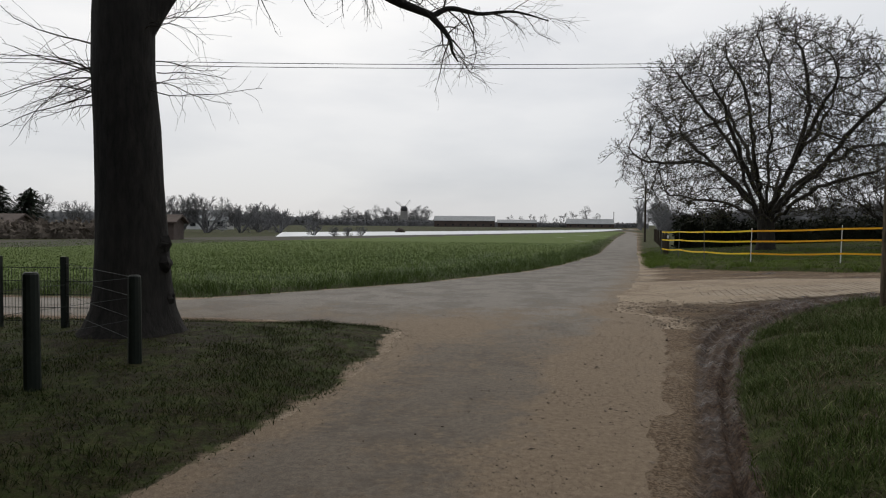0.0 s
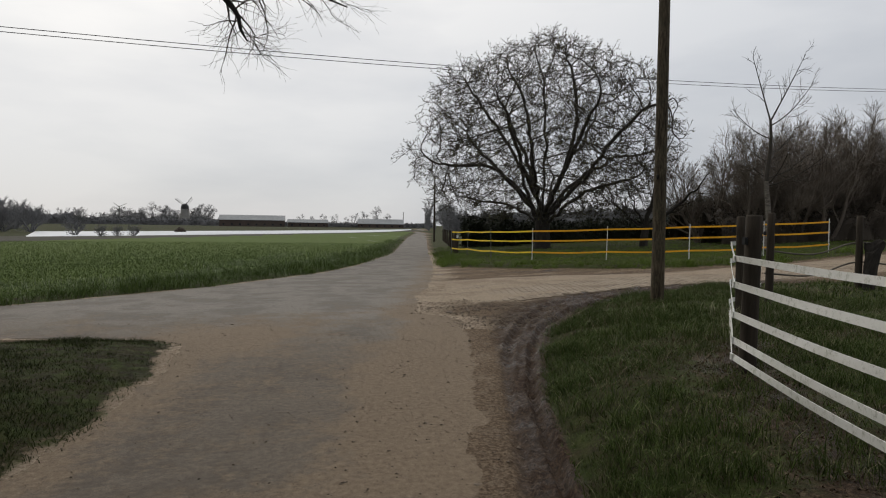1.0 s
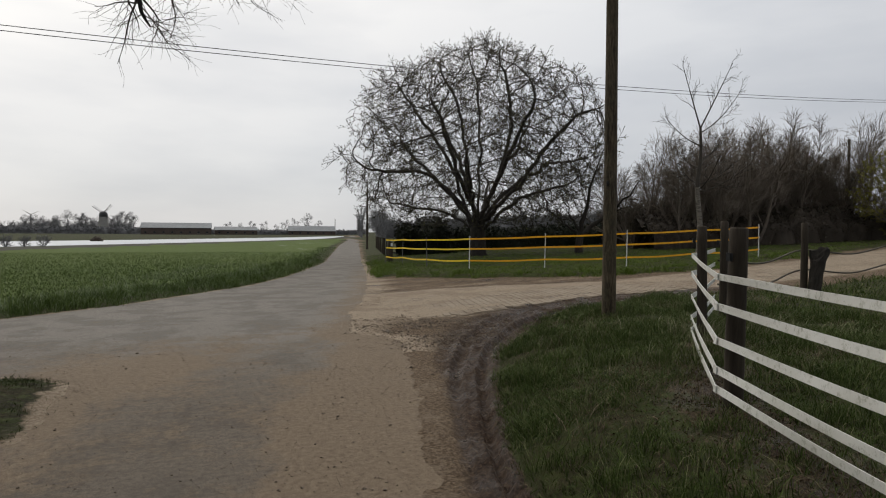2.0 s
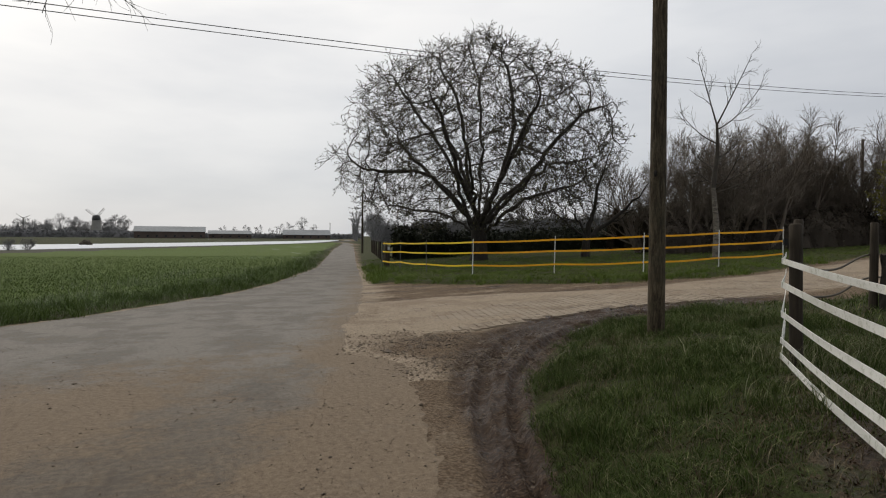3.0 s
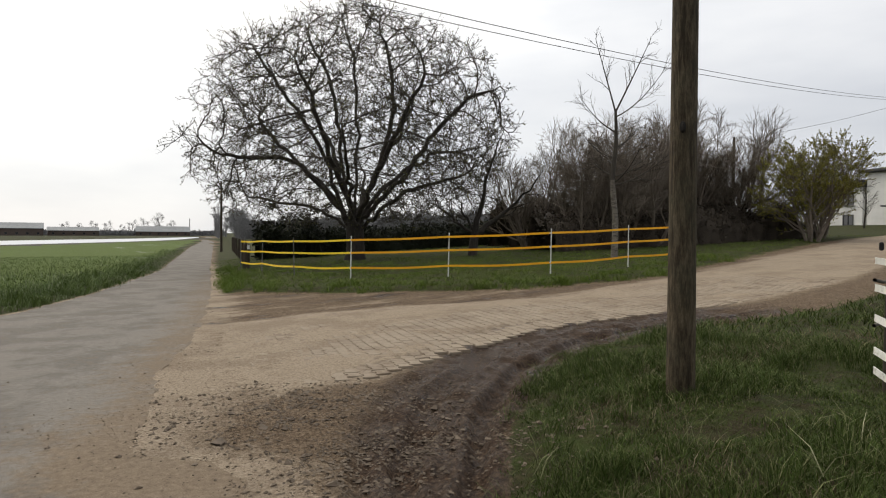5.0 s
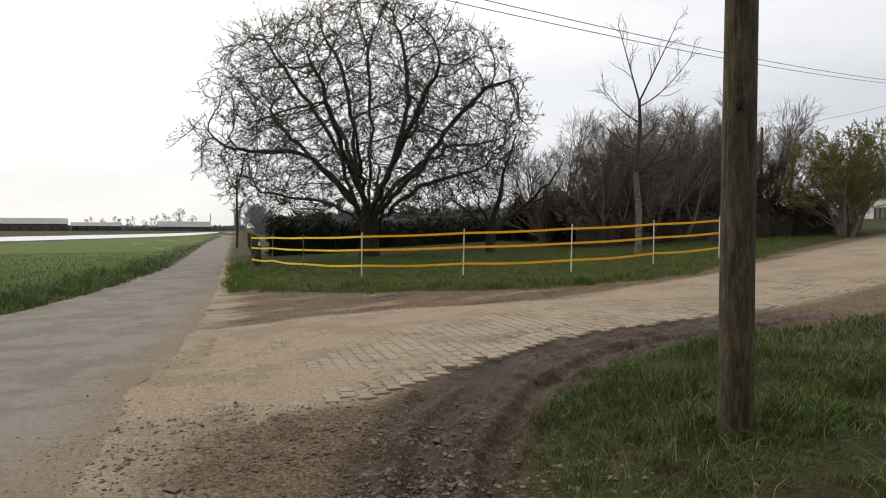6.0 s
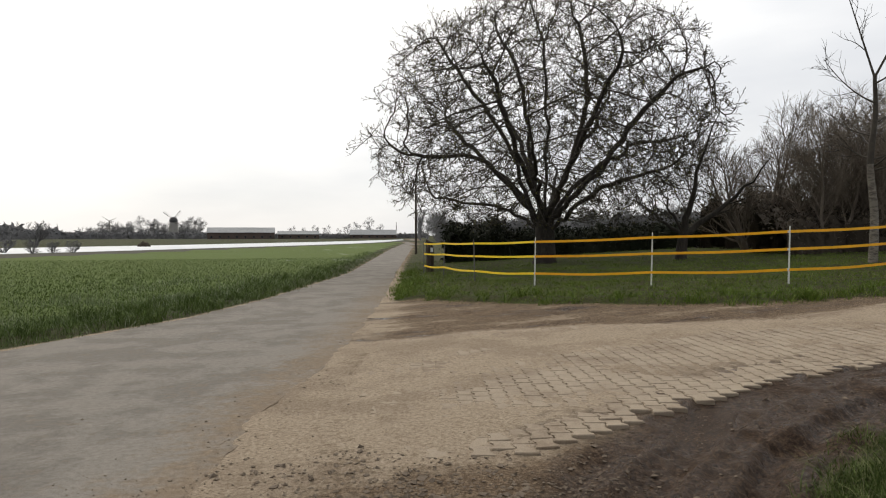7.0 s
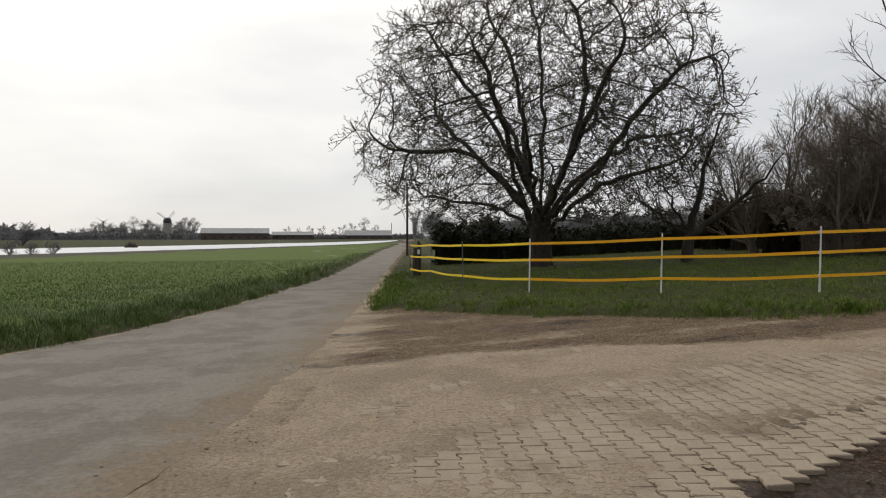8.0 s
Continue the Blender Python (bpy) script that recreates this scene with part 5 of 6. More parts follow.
def corner_fence():
    """Green posts with wires and rod mesh beside the old tree."""
    f = thing("mesh_fence", 0, 0, 0, "dark green rod-mesh and wire fence beside tree", "fence")
    post_at = [(-2.62, 8.7), (-2.94, 7.44), (-3.3, 5.9), (-3.75, 4.3), (-4.95, 11.0), (-5.95, 10.95), (-8.4, 10.9), (-10.8, 10.85)]
    for k, (x, y) in enumerate(post_at):
        b = box(0.09, 0.09, 1.32, (0, 0, -0.25), 0.008) if k > 3 else pole_bm(0.075, 0.07, 1.12 if k else 1.0, 12, 0.02, 50 + k, 6)
        p = part("post", b, GREEN_STEEL, f)
        p.matrix_basis = pose(x, y, hz(x, y), 0, 0, 0)
    for hgt in (0.25, 0.5, 0.75, 0.97):
        for line in (((-4.95, 11.0), (-2.62, 8.7)), ((-2.62, 8.7), (-2.94, 7.44), (-3.3, 5.9), (-3.75, 4.3))):
            P = np.array([(x, y, hz(x, y) + hgt) for x, y in line])
            V, F = tubes([(P, np.full(len(P), 0.0028))], 4)
            mesh_np("wire", V, F, GREEN_STEEL, f)
    rods = []
    for x in np.arange(-10.8, -4.0, 0.05):
        y = 10.98 + 0.022 * (x + 4.95)
        rods.append((np.array([(x, y, 0.15), (x, y, 1.02)]), np.full(2, 0.003)))
    for hgt in np.arange(0.2, 1.05, 0.2):
        rods.append((np.array([(-10.8, 10.86, hgt), (-4.0, 11.0, hgt)]), np.full(2, 0.005)))
    V, F = tubes(rods, 4)
    mesh_np("rod_mesh", V, F, GREEN_STEEL, f, "dark green welded rod mesh")


corner_fence()

# ---------------------------------------------------------------- houses, barns and the mill


def window(parent, x, z, w, h, y=-0.02):
    b = bmesh.new()
    for sx, sz, dx, dz in ((w, 0.07, 0, 0), (w, 0.07, 0, h - 0.07), (0.07, h, -w / 2 + 0.035, 0), (0.07, h, w / 2 - 0.035, 0), (0.05, h, 0, 0)):
        box(sx, 0.09, sz, (x + dx, y, z + dz), bm=b)
    wn = part("window", b, FRAME_DARK, parent)
    part("pane", box(w - 0.1, 0.02, h - 0.1, (x, y + 0.02, z + 0.05)), GLASS, wn)
    part("sill", box(w + 0.2, 0.22, 0.05, (x, y - 0.08, z - 0.06), 0.01), CONCRETE, wn)
    return wn


def white_house():
    """Facade along local x, front at y = 0."""
    h = thing("house", 70.7, 40.6, 2.35, "white plastered two-storey house with dark low roof", "house", rz=-106.8)
    part("wall", box(18.5, 9, 5.75, (9.25, 4.5, -0.3), 0.02), PLASTER, h)
    r = box(19.4, 10.0, 0.32, (9.25, 4.5, 5.45), 0.03)
    for v in r.verts:
        v.co.z += 0.05 * v.co.y * 0.3
    roof = part("roof", r, ROOF_DARK, h)
    part("chimney", box(0.7, 0.7, 1.0, (2.6, 3.0, 5.8), 0.03), CONCRETE, roof)
    part("gutter", box(19.4, 0.12, 0.12, (9.25, -0.58, 5.5), 0.03), FRAME_DARK, roof)
    an = [(np.array([(1.2, 3.5, 5.7), (1.2, 3.5, 7.6)]), np.full(2, 0.03))]
    an += [(np.array([(0.7, 3.5, 6.7 + 0.2 * k), (1.7, 3.5, 6.7 + 0.2 * k)]), np.full(2, 0.015)) for k in range(4)]
    V, F = tubes(an, 5)
    mesh_np("antenna", V, F, GALV, roof)
    for x in (3.3, 6.8, 9.9, 12.85, 16.2):
        window(h, x, 3.45, 1.25, 1.45)
    for x, w in ((3.85, 2.9), (13.4, 1.3), (16.4, 1.3)):
        window(h, x, 0.6, w, 1.4)
    window(h, 10.4, 0.7, 1.3, 1.2)
    part("canopy", box(3.3, 0.9, 0.14, (3.85, -0.45, 2.15), 0.02), ROOF_DARK, h)
    part("door", box(1.1, 0.1, 2.0, (7.4, -0.03, -0.1), 0.01), FRAME_DARK, h)
    a = thing("house", 71.6, 47.2, 2.3, "pale low annex with dark pitched roof", "house", rz=-106.8)
    part("wall", box(6.2, 6, 4.4, (3.1, 4, -0.2), 0.02), PLASTER, a)
    part("roof", box(6.8, 7, 0.7, (3.1, 4, 4.2), 0.12), ROOF_DARK, a)
    window(a, 4.6, 2.5, 1.2, 1.3, 0.97)
    window(a, 4.6, 0.4, 1.2, 1.2, 0.97)


white_house()


def gabled(name, x, y, rz, w, d, eave, ridge, wall, roof, label, category, windows=0):
    """A long building with a pitched roof, ridge along local x."""
    h = thing(name, x, y, -0.1, label, category, rz=rz)
    bm = bmesh.new()
    pts = [(-d / 2, 0), (d / 2, 0), (d / 2, eave), (0, ridge), (-d / 2, eave)]
    A = [bm.verts.new((-w / 2, a, b)) for a, b in pts]
    B = [bm.verts.new((w / 2, a, b)) for a, b in pts]
    bm.faces.new(A[::-1]); bm.faces.new(B)
    for k in range(5):
        bm.faces.new((A[k], A[(k + 1) % 5], B[(k + 1) % 5], B[k]))
    part("wall", bm, wall, h)
    for s in (-1, 1):
        ln = math.hypot(d / 2, ridge - eave) + 0.5
        ang = math.atan2(ridge - eave, d / 2)
        rb = bmesh.new()
        box(w + 0.8, ln, 0.18, (0, 0, 0), 0.02, bm=rb)
        p = part("roof", rb, roof, h)
        p.matrix_basis = pose(0, s * (d / 4 + 0.15), (eave + ridge) / 2 - 0.02, -s * math.degrees(ang), 0, 0)
    for k in range(windows):
        window(h, -w / 2 + w * (k + 0.5) / windows, 0.9, 1.2, 1.2, -d / 2 - 0.03)
    return h


gabled("barn", -10.5, 455, 0, 41, 14, 4.3, 7.4, BRICK_DARK, ROOF_PALE, "long low barn with pale metal roof", "barn", 8)
gabled("barn", 26, 470, 0, 27, 12, 3.2, 5.3, BRICK_DARK, ROOF_PALE, "low dark barn with pale roof", "barn", 5)
gabled("barn", 82, 500, -8, 34, 14, 3.0, 6.5, BRICK_DARK, ROOF_PALE, "distant farm hall with whitish roof", "barn", 6)
gabled("shed", -28.6, 62, 8, 2.6, 3, 1.75, 2.3, BRICK_DARK, BRICK_DARK, "small dark brown garden shed by the field", "shed", 1)
gabled("house", -62, 152, 10, 9, 8, 2.2, 4.4, PLASTER, ROOF_PALE, "pale distant house with grey roof", "house", 3)
gabled("house", -51, 68, 15, 7, 6, 1.5, 2.35, BRICK_DARK, BRICK_DARK, "low brown house behind garden trees", "house", 3)
gabled("shed", 84, 205, 0, 22, 6, 2.0, 3.0, CONCRETE, ROOF_PALE, "long grey shed beyond the meadow", "shed", 3)


def windmill():
    m = thing("windmill", -69.7, 600, -0.2, "distant pale grey tower windmill with four sails", "windmill")
    part("tower", pole_bm(4.6, 3.0, 15, 20, 0, 1, 6), CONCRETE, m, smooth=True)
    bm = bmesh.new()
    bmesh.ops.create_uvsphere(bm, u_segments=18, v_segments=10, radius=3.3, matrix=pose(0, 0, 15.2) @ Matrix.Diagonal((1, 1.1, 0.95, 1)))
    part("cap", bm, ROOF_DARK, m, smooth=True)
    for k in range(4):
        a = radians(38 + 90 * k)
        sb = bmesh.new()
        box(0.35, 0.3, 9.5, (0, 0, 0), bm=sb)
        for j in range(9):
            box(1.7, 0.1, 0.12, (0.6, 0, 1.6 + 0.9 * j), bm=sb)
        box(0.12, 0.1, 7.4, (1.4, 0, 1.6), bm=sb)
        p = part("sail", sb, FRAME_DARK, m)
        p.matrix_basis = pose(0, -4.2, 16.2, 0, math.degrees(a), 0)


windmill()

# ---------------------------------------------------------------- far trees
far_tree = bare_tree("tree", 71, 11.0, 5.4, 0.35, 11, TWIG_HAZED, "bare deciduous tree in haze grey on the far field edge", 0.12, 1, 0.03, (8, 7, 4), (TWIG_HAZED, 6, 0.1), sprawl=0.62)
far_bush = bare_tree("shrub", 72, 6.0, 3.4, 0.25, 8, TWIG_HAZED, "bare rounded shrub on the far field edge", 0.05, 4, 0.03, (6, 5, 4), (TWIG_HAZED, 6, 0.08))
rs = random.Random(12)
spots_t, spots_s = [], []
for k in range(11):
    spots_t.append((-134 + 2.6 * k + rs.uniform(-1.5, 1.5), 640 + rs.uniform(-14, 14), rs.uniform(0, 360), rs.uniform(0.95, 1.25)))
for k in range(17):
    x = -97 + 2.8 * k + rs.uniform(-1.4, 1.4)
    low = 0.72 if abs(x + 77) < 7 else 1.0
    spots_t.append((x, 628 + rs.uniform(-12, 12), rs.uniform(0, 360), low * rs.uniform(1.15, 1.5)))
for x, y, s_ in ((27.4, 622, .62), (36.9, 619, .55), (47.4, 615, .66), (57.4, 611, .66), (67.8, 607, .5), (74.9, 605, .72), (84.4, 601, .8), (94.9, 597, 1.05), (104.4, 594, .7)):
    spots_t.append((x, y, rs.uniform(0, 360), 1.4 * s_))
for k in range(16):
    spots_s.append((-136 + 5.6 * k + rs.uniform(-3, 3), 615 + rs.uniform(-10, 10), rs.uniform(0, 360), rs.uniform(1.2, 1.7)))
for x, y, s_ in ((-20.5, 86, 0.30), (-17.4, 84, 0.2), (-15.9, 85, 0.19), (-14.4, 86.5, 0.2), (-48, 150, 0.9), (-53, 155, 1.0), (-58, 150, 0.9), (-40, 160, 0.75)):
    spots_s.append((x, y, rs.uniform(0, 360), s_))
for k in range(6):
    spots_s.append((-112 + 4.5 * k + rs.uniform(-2, 2), 285 + rs.uniform(-10, 10), rs.uniform(0, 360), rs.uniform(0.75, 1.0)))
for k in range(12):
    spots_s.append((-66 + 3.0 * k + rs.uniform(-1.5, 1.5), 92 + 1.8 * k + rs.uniform(-4, 4), rs.uniform(0, 360), rs.uniform(0.6, 0.95)))
for k in range(14):
    d = 150 + 16 * k
    spots_t.append((float(along(RIGHT_EDGE, d)) + 5 + rs.uniform(0, 1.5) + 0.9 * k * rs.random(), d, rs.uniform(0, 360), rs.uniform(0.45, 0.7) * (1.7 if k > 8 else 1)))
for k in range(26):
    spots_s.append((45 + 3.0 * k + rs.uniform(-2, 2), 150 + rs.uniform(-25, 40), rs.uniform(0, 360), rs.uniform(0.5, 0.95)))
place(far_tree, spots_t, "far bare trees")
place(far_bush, spots_s, "far shrubs")
hedge("hedge", [(-75, 55), (-52, 57), (-40, 60), (-33, 64)], 1.25, 3.0, 9000, 9, "low dark brown garden hedge along the field", 0.25, TWIG_BROWN, 0.4)
hedge("hedge", [(-20, 480), (30, 500), (90, 520), (130, 530)], 3.0, 8.0, 4000, 10, "dark distant hedgerow on the horizon", 1.0, TWIG_HAZED, 0.4)
hedge("hedge", [(-130, 500), (-90, 520), (-50, 510), (-20, 480)], 4.0, 8.0, 4000, 11, "dark distant hedgerow on the horizon", 1.0, TWIG_HAZED, 0.4)
hedge("hedge", [(-300, 330), (-190, 420), (-130, 500)], 6.0, 10.0, 3000, 13, "dark distant woodland edge", 1.4, TWIG_HAZED, 0.5)
hedge("hedge", [(46, 170), (75, 160), (110, 150), (160, 130)], 3.5, 6.0, 6000, 12, "dark distant hedge beyond the meadow", 0.6, TWIG_HAZED, 0.4)


poplar = bare_tree("tree", 81, 13.0, 2.6, 0.22, 16, TWIG_HAZED, "narrow bare poplar beside the straight lane", 0.08, 1, 0.022, (8, 5, 3), sprawl=-0.05)
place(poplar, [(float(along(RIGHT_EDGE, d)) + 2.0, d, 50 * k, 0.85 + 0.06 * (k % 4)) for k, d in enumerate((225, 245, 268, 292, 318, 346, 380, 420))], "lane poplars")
utility_pole(103.4, 519.4, 12.6, 0.3, "distant wooden pole with crossarm near a farm")


def soil_heap(x, y):
    """A low lumpy heap at the near edge of the film."""
    bm = bmesh.new()
    bmesh.ops.create_icosphere(bm, subdivisions=4, radius=1.0)
    for v in bm.verts:
        k = 1 + 0.18 * noise.noise(v.co * 2.1) + 0.08 * noise.noise(v.co * 6.0)
        v.co = Vector((v.co.x * 0.95 * k, v.co.y * 0.8 * k, max(v.co.z, -0.1) * 0.85 * k))
    ob = part("soil_heap", bm, POST_WOOD, smooth=True)
    ob.matrix_basis = pose(x, y, hz(x, y))
    tagged(ob, "dark heap of soil at the edge of the field", "soil heap")


soil_heap(-14.2, 125.6)


def wind_turbine():
    t = thing("wind_turbine", -211, 1042, -0.2, "far pale wind turbine above the trees", "wind turbine")
    part("tower", pole_bm(1.1, 0.7, 24, 12, 0, 1, 5), CONCRETE, t, smooth=True)
    part("nacelle", box(1.6, 3.0, 1.5, (0, -0.4, 23.6), 0.3), CONCRETE, t)
    for k in range(3):
        b = bmesh.new()
        bmesh.ops.create_cone(b, cap_ends=True, segments=8, radius1=0.55, radius2=0.12, depth=11, matrix=pose(0, 0, 5.5) @ Matrix.Diagonal((1, 0.35, 1, 1)))
        p = part("blade", b, CONCRETE, t)
        p.matrix_basis = pose(0, -2.1, 24.3, 0, -55 + 120 * k, 0)


wind_turbine()


def conifer(x, y, h, seed):
    rng = random.Random(seed)
    t = thing("conifer", x, y, hz(x, y), "dark green conifer behind the field", "tree", "conifers")
    part("trunk", pole_bm(0.25, 0.06, h, 8, 0.02, seed, 6), BARK, t)
    V = []
    whorls = [(rng.uniform(0.08, 0.97), rng.uniform(0, 6.28), rng.uniform(0.55, 1.15)) for _ in range(70)]
    for f, a, g in whorls:
        reach = (1 - f) ** 0.75 * h * 0.42 * g + 0.25
        for k in range(44):
            u = rng.random() ** 0.7
            aa = a + rng.gauss(0, 0.16)
            c = Vector((math.cos(aa), math.sin(aa), 0)) * reach * u + Vector((rng.gauss(0, 0.07), rng.gauss(0, 0.07), 0.5 + f * (h - 0.5) + reach * (0.12 - 0.3 * u * u) + rng.gauss(0, 0.07)))
            o = Vector((math.cos(aa), math.sin(aa), rng.uniform(-0.6, 0.1))) * rng.uniform(0.2, 0.4)
            w = Vector((-math.sin(aa), math.cos(aa), rng.uniform(-0.4, 0.4))) * rng.uniform(0.06, 0.15)
            V += [c - w, c + o * 0.4 - w * 0.5, c + o, c + w]
    tagged(mesh_np("foliage", [tuple(v) for v in V], np.arange(len(V)).reshape(-1, 4), CONIFER, t), kind="stuff")


for k, (x, y, h) in enumerate(((-57, 78, 5.9), (-54.6, 79, 5.2), (-52.4, 77, 5.6), (-59.5, 80, 5.4))):
    conifer(x, y, h, 5 + k)

# ---------------------------------------------------------------- grass, field and gravel


def blades(name, X, Y, hgt, wid, mat, seed, label, lean=0.5, category="grass", clump=0.0):
    """Bent tapering blades, one mesh."""
    r = np.random.RandomState(seed)
    n = len(X)
    Z = height(X, Y) - 0.01
    a, b = r.uniform(0, 6.28, n), r.uniform(0, 6.28, n)
    h = hgt * r.uniform(0.45, 1.25, n) * (1 + clump * wob(X, Y, 2.3, seed + 1))
    w = wid * r.uniform(0.6, 1.3, n)
    l = lean * r.uniform(0.1, 1.0, n) * h
    sx, sy, lx, ly = np.cos(a) * w / 2, np.sin(a) * w / 2, np.cos(b) * l, np.sin(b) * l
    V = np.stack([np.stack([X - sx, Y - sy, Z], 1), np.stack([X + sx, Y + sy, Z], 1),
                  np.stack([X + sx * 0.8 + lx * 0.3, Y + sy * 0.8 + ly * 0.3, Z + h * 0.6], 1), np.stack([X - sx * 0.8 + lx * 0.3, Y - sy * 0.8 + ly * 0.3, Z + h * 0.6], 1),
                  np.stack([X + lx, Y + ly, Z + h], 1)], 1).reshape(-1, 3)
    i = np.arange(n)[:, None] * 5
    F = np.concatenate([i + np.array([[0, 1, 2]]), i + np.array([[0, 2, 3]]), i + np.array([[3, 2, 4]])])
    ob = mesh_np(name, V, F, mat)
    return tagged(ob, label, category, kind="stuff")


def scatter(seed, n, x0, x1, y0, y1, keep):
    """Random places in a rectangle, kept with the chance that keep gives."""
    r = np.random.RandomState(seed)
    X, Y = r.uniform(x0, x1, n), r.uniform(y0, y1, n)
    ok = r.random_sample(n) < keep(X, Y)
    return X[ok], Y[ok]


def tufty(X, Y, seed):
    return np.clip(0.52 + 0.6 * wob(X, Y, 1.6, seed) + 0.5 * wob(X, Y, 5.5, seed + 1), 0.07, 1)


def near_fade(X, Y, x, y, r):
    return np.clip(r / (0.3 + np.hypot(X - x, Y - y)), 0, 1) ** 1.2


X, Y = scatter(1, 560000, 2.0, 11.5, 3.0, 16.8, lambda X, Y: sstep(-0.22, 0.1, verge_inside(X, Y) + 0.12 * wob(X, Y, 5, 2)) * tufty(X, Y, 21) * (1 - 0.75 * litter(X, Y)) * near_fade(X, Y, 5.8, 10.5, 4.2))
blades("grass", X, Y, 0.062, 0.006, BLADE, 2, "uneven green verge grass with dry stalks", 2.1, clump=1.0)
X, Y = scatter(3, 90000, 11.0, 34, 9.0, 19.5, lambda X, Y: sstep(0.0, 0.4, verge_inside(X, Y)) * tufty(X, Y, 23) * near_fade(X, Y, 11, 14, 4))
blades("grass", X, Y, 0.13, 0.013, BLADE, 4, "rough green paddock grass", 1.9, clump=0.6)
X, Y = scatter(5, 60000, 3.5, 12, 4.0, 15.8, lambda X, Y: sstep(0.3, 1.6, verge_inside(X, Y)) * np.clip(wob(X, Y, 1.9, 26), 0, 1))
blades("dry_stalks", X, Y, 0.12, 0.005, DRY, 6, "dry pale stalks among verge grass", 2.6)
X, Y = scatter(51, 500, 6.0, 9.6, 8.6, 12.4, lambda X, Y: np.clip(wob(X, Y, 1.2, 52), 0, 1))
rt = np.random.RandomState(53)
X, Y = np.repeat(X, 9) + rt.normal(0, 0.07, len(X) * 9), np.repeat(Y, 9) + rt.normal(0, 0.07, len(Y) * 9)
blades("dry_stalks", X, Y, 0.24, 0.007, STRAW, 54, "long pale arching stalks in the verge", 1.6)
X, Y = scatter(19, 40000, 2.5, 9, 2.5, 11, lambda X, Y: sstep(0.1, 0.6, verge_inside(X, Y)) * litter(X, Y))
blades("leaf_litter", X, Y, 0.03, 0.018, LITTER, 20, "brown dead leaves along the fence foot", 2.5, "leaf litter")
X, Y = scatter(17, 3000, 3.2, 11, 5.0, 16, lambda X, Y: sstep(0.15, 0.8, verge_inside(X, Y)) * np.clip(0.5 + 0.9 * wob(X, Y, 1.1, 71), 0, 1) * (1 - 0.5 * litter(X, Y)))
X, Y = np.concatenate([X, [7.78, 7.9, 8.05, 7.72, 8.1, 7.95, 7.83]]), np.concatenate([Y, [12.5, 12.42, 12.46, 12.65, 12.62, 12.75, 12.38]])
rt = np.random.RandomState(72)
X, Y = np.repeat(X, 60) + rt.normal(0, 0.07, len(X) * 60), np.repeat(Y, 60) + rt.normal(0, 0.07, len(Y) * 60)
blades("grass_tuft", X, Y, 0.14, 0.0055, BLADE, 18, "denser green grass tufts in the verge", 1.2, clump=0.6)
# Thinned blades in the shade-toned colour, so the darkened soil shows through.
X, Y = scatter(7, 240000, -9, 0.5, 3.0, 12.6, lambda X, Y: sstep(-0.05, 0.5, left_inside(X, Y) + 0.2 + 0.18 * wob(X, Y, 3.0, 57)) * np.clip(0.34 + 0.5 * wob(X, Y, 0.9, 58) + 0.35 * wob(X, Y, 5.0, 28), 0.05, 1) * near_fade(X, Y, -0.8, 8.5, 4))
blades("grass", X, Y, 0.055, 0.007, BLADE_SHADED, 8, "short verge grass darkened in colour for tree shade", 1.9, clump=0.6)
X, Y = scatter(9, 480000, 8.0, 46, 20.5, 50, lambda X, Y: sstep(-0.25, 0.35, meadow_inside(X, Y) + 0.25 * wob(X, Y, 2.2, 2)) * tufty(X, Y, 29) * near_fade(X, Y, 13, 26, 8))
blades("grass", X, Y, 0.075, 0.012, BLADE_MEADOW, 10, "fresh green meadow grass behind tape fence", 2.2, clump=0.6)
X, Y = scatter(11, 520000, -34, 22, 15.4, 62, lambda X, Y: sstep(0.5, 1.2, field_inside(X, Y)) * near_fade(X, Y, 0, 24, 9))
blades("cereal_crop", X, Y, 0.07, 0.02, BLADE_FIELD, 12, "young green cereal crop in the field", 2.2, "crop", 0.25)
X, Y = scatter(13, 700000, -16, 22, 15.4, 80, lambda X, Y: sstep(-0.1, 0.15, field_inside(X, Y) + 0.15 * wob(X, Y, 2.5, 2)) * (1 - sstep(1.5, 2.6, field_inside(X, Y))) * near_fade(X, Y, 0, 22, 9))
blades("field_margin", X, Y, 0.16, 0.012, BLADE_WEED, 14, "tall weedy grass margin along the lane", 1.7, "grass", 0.8)

X, Y = scatter(15, 130000, -16, 12, 16, 40, lambda X, Y: sstep(0.7, 1.6, field_inside(X, Y)) * (1 - sstep(3.0, 7.0, field_inside(X, Y))) * np.clip(0.2 + wob(X, Y, 1.2, 61), 0, 1) * near_fade(X, Y, 0, 21, 9))
blades("weed_flowers", X, Y, 0.2, 0.011, FLOWER, 16, "pale flowering weeds at the edge of the crop", 0.7, "weeds", 0.5)


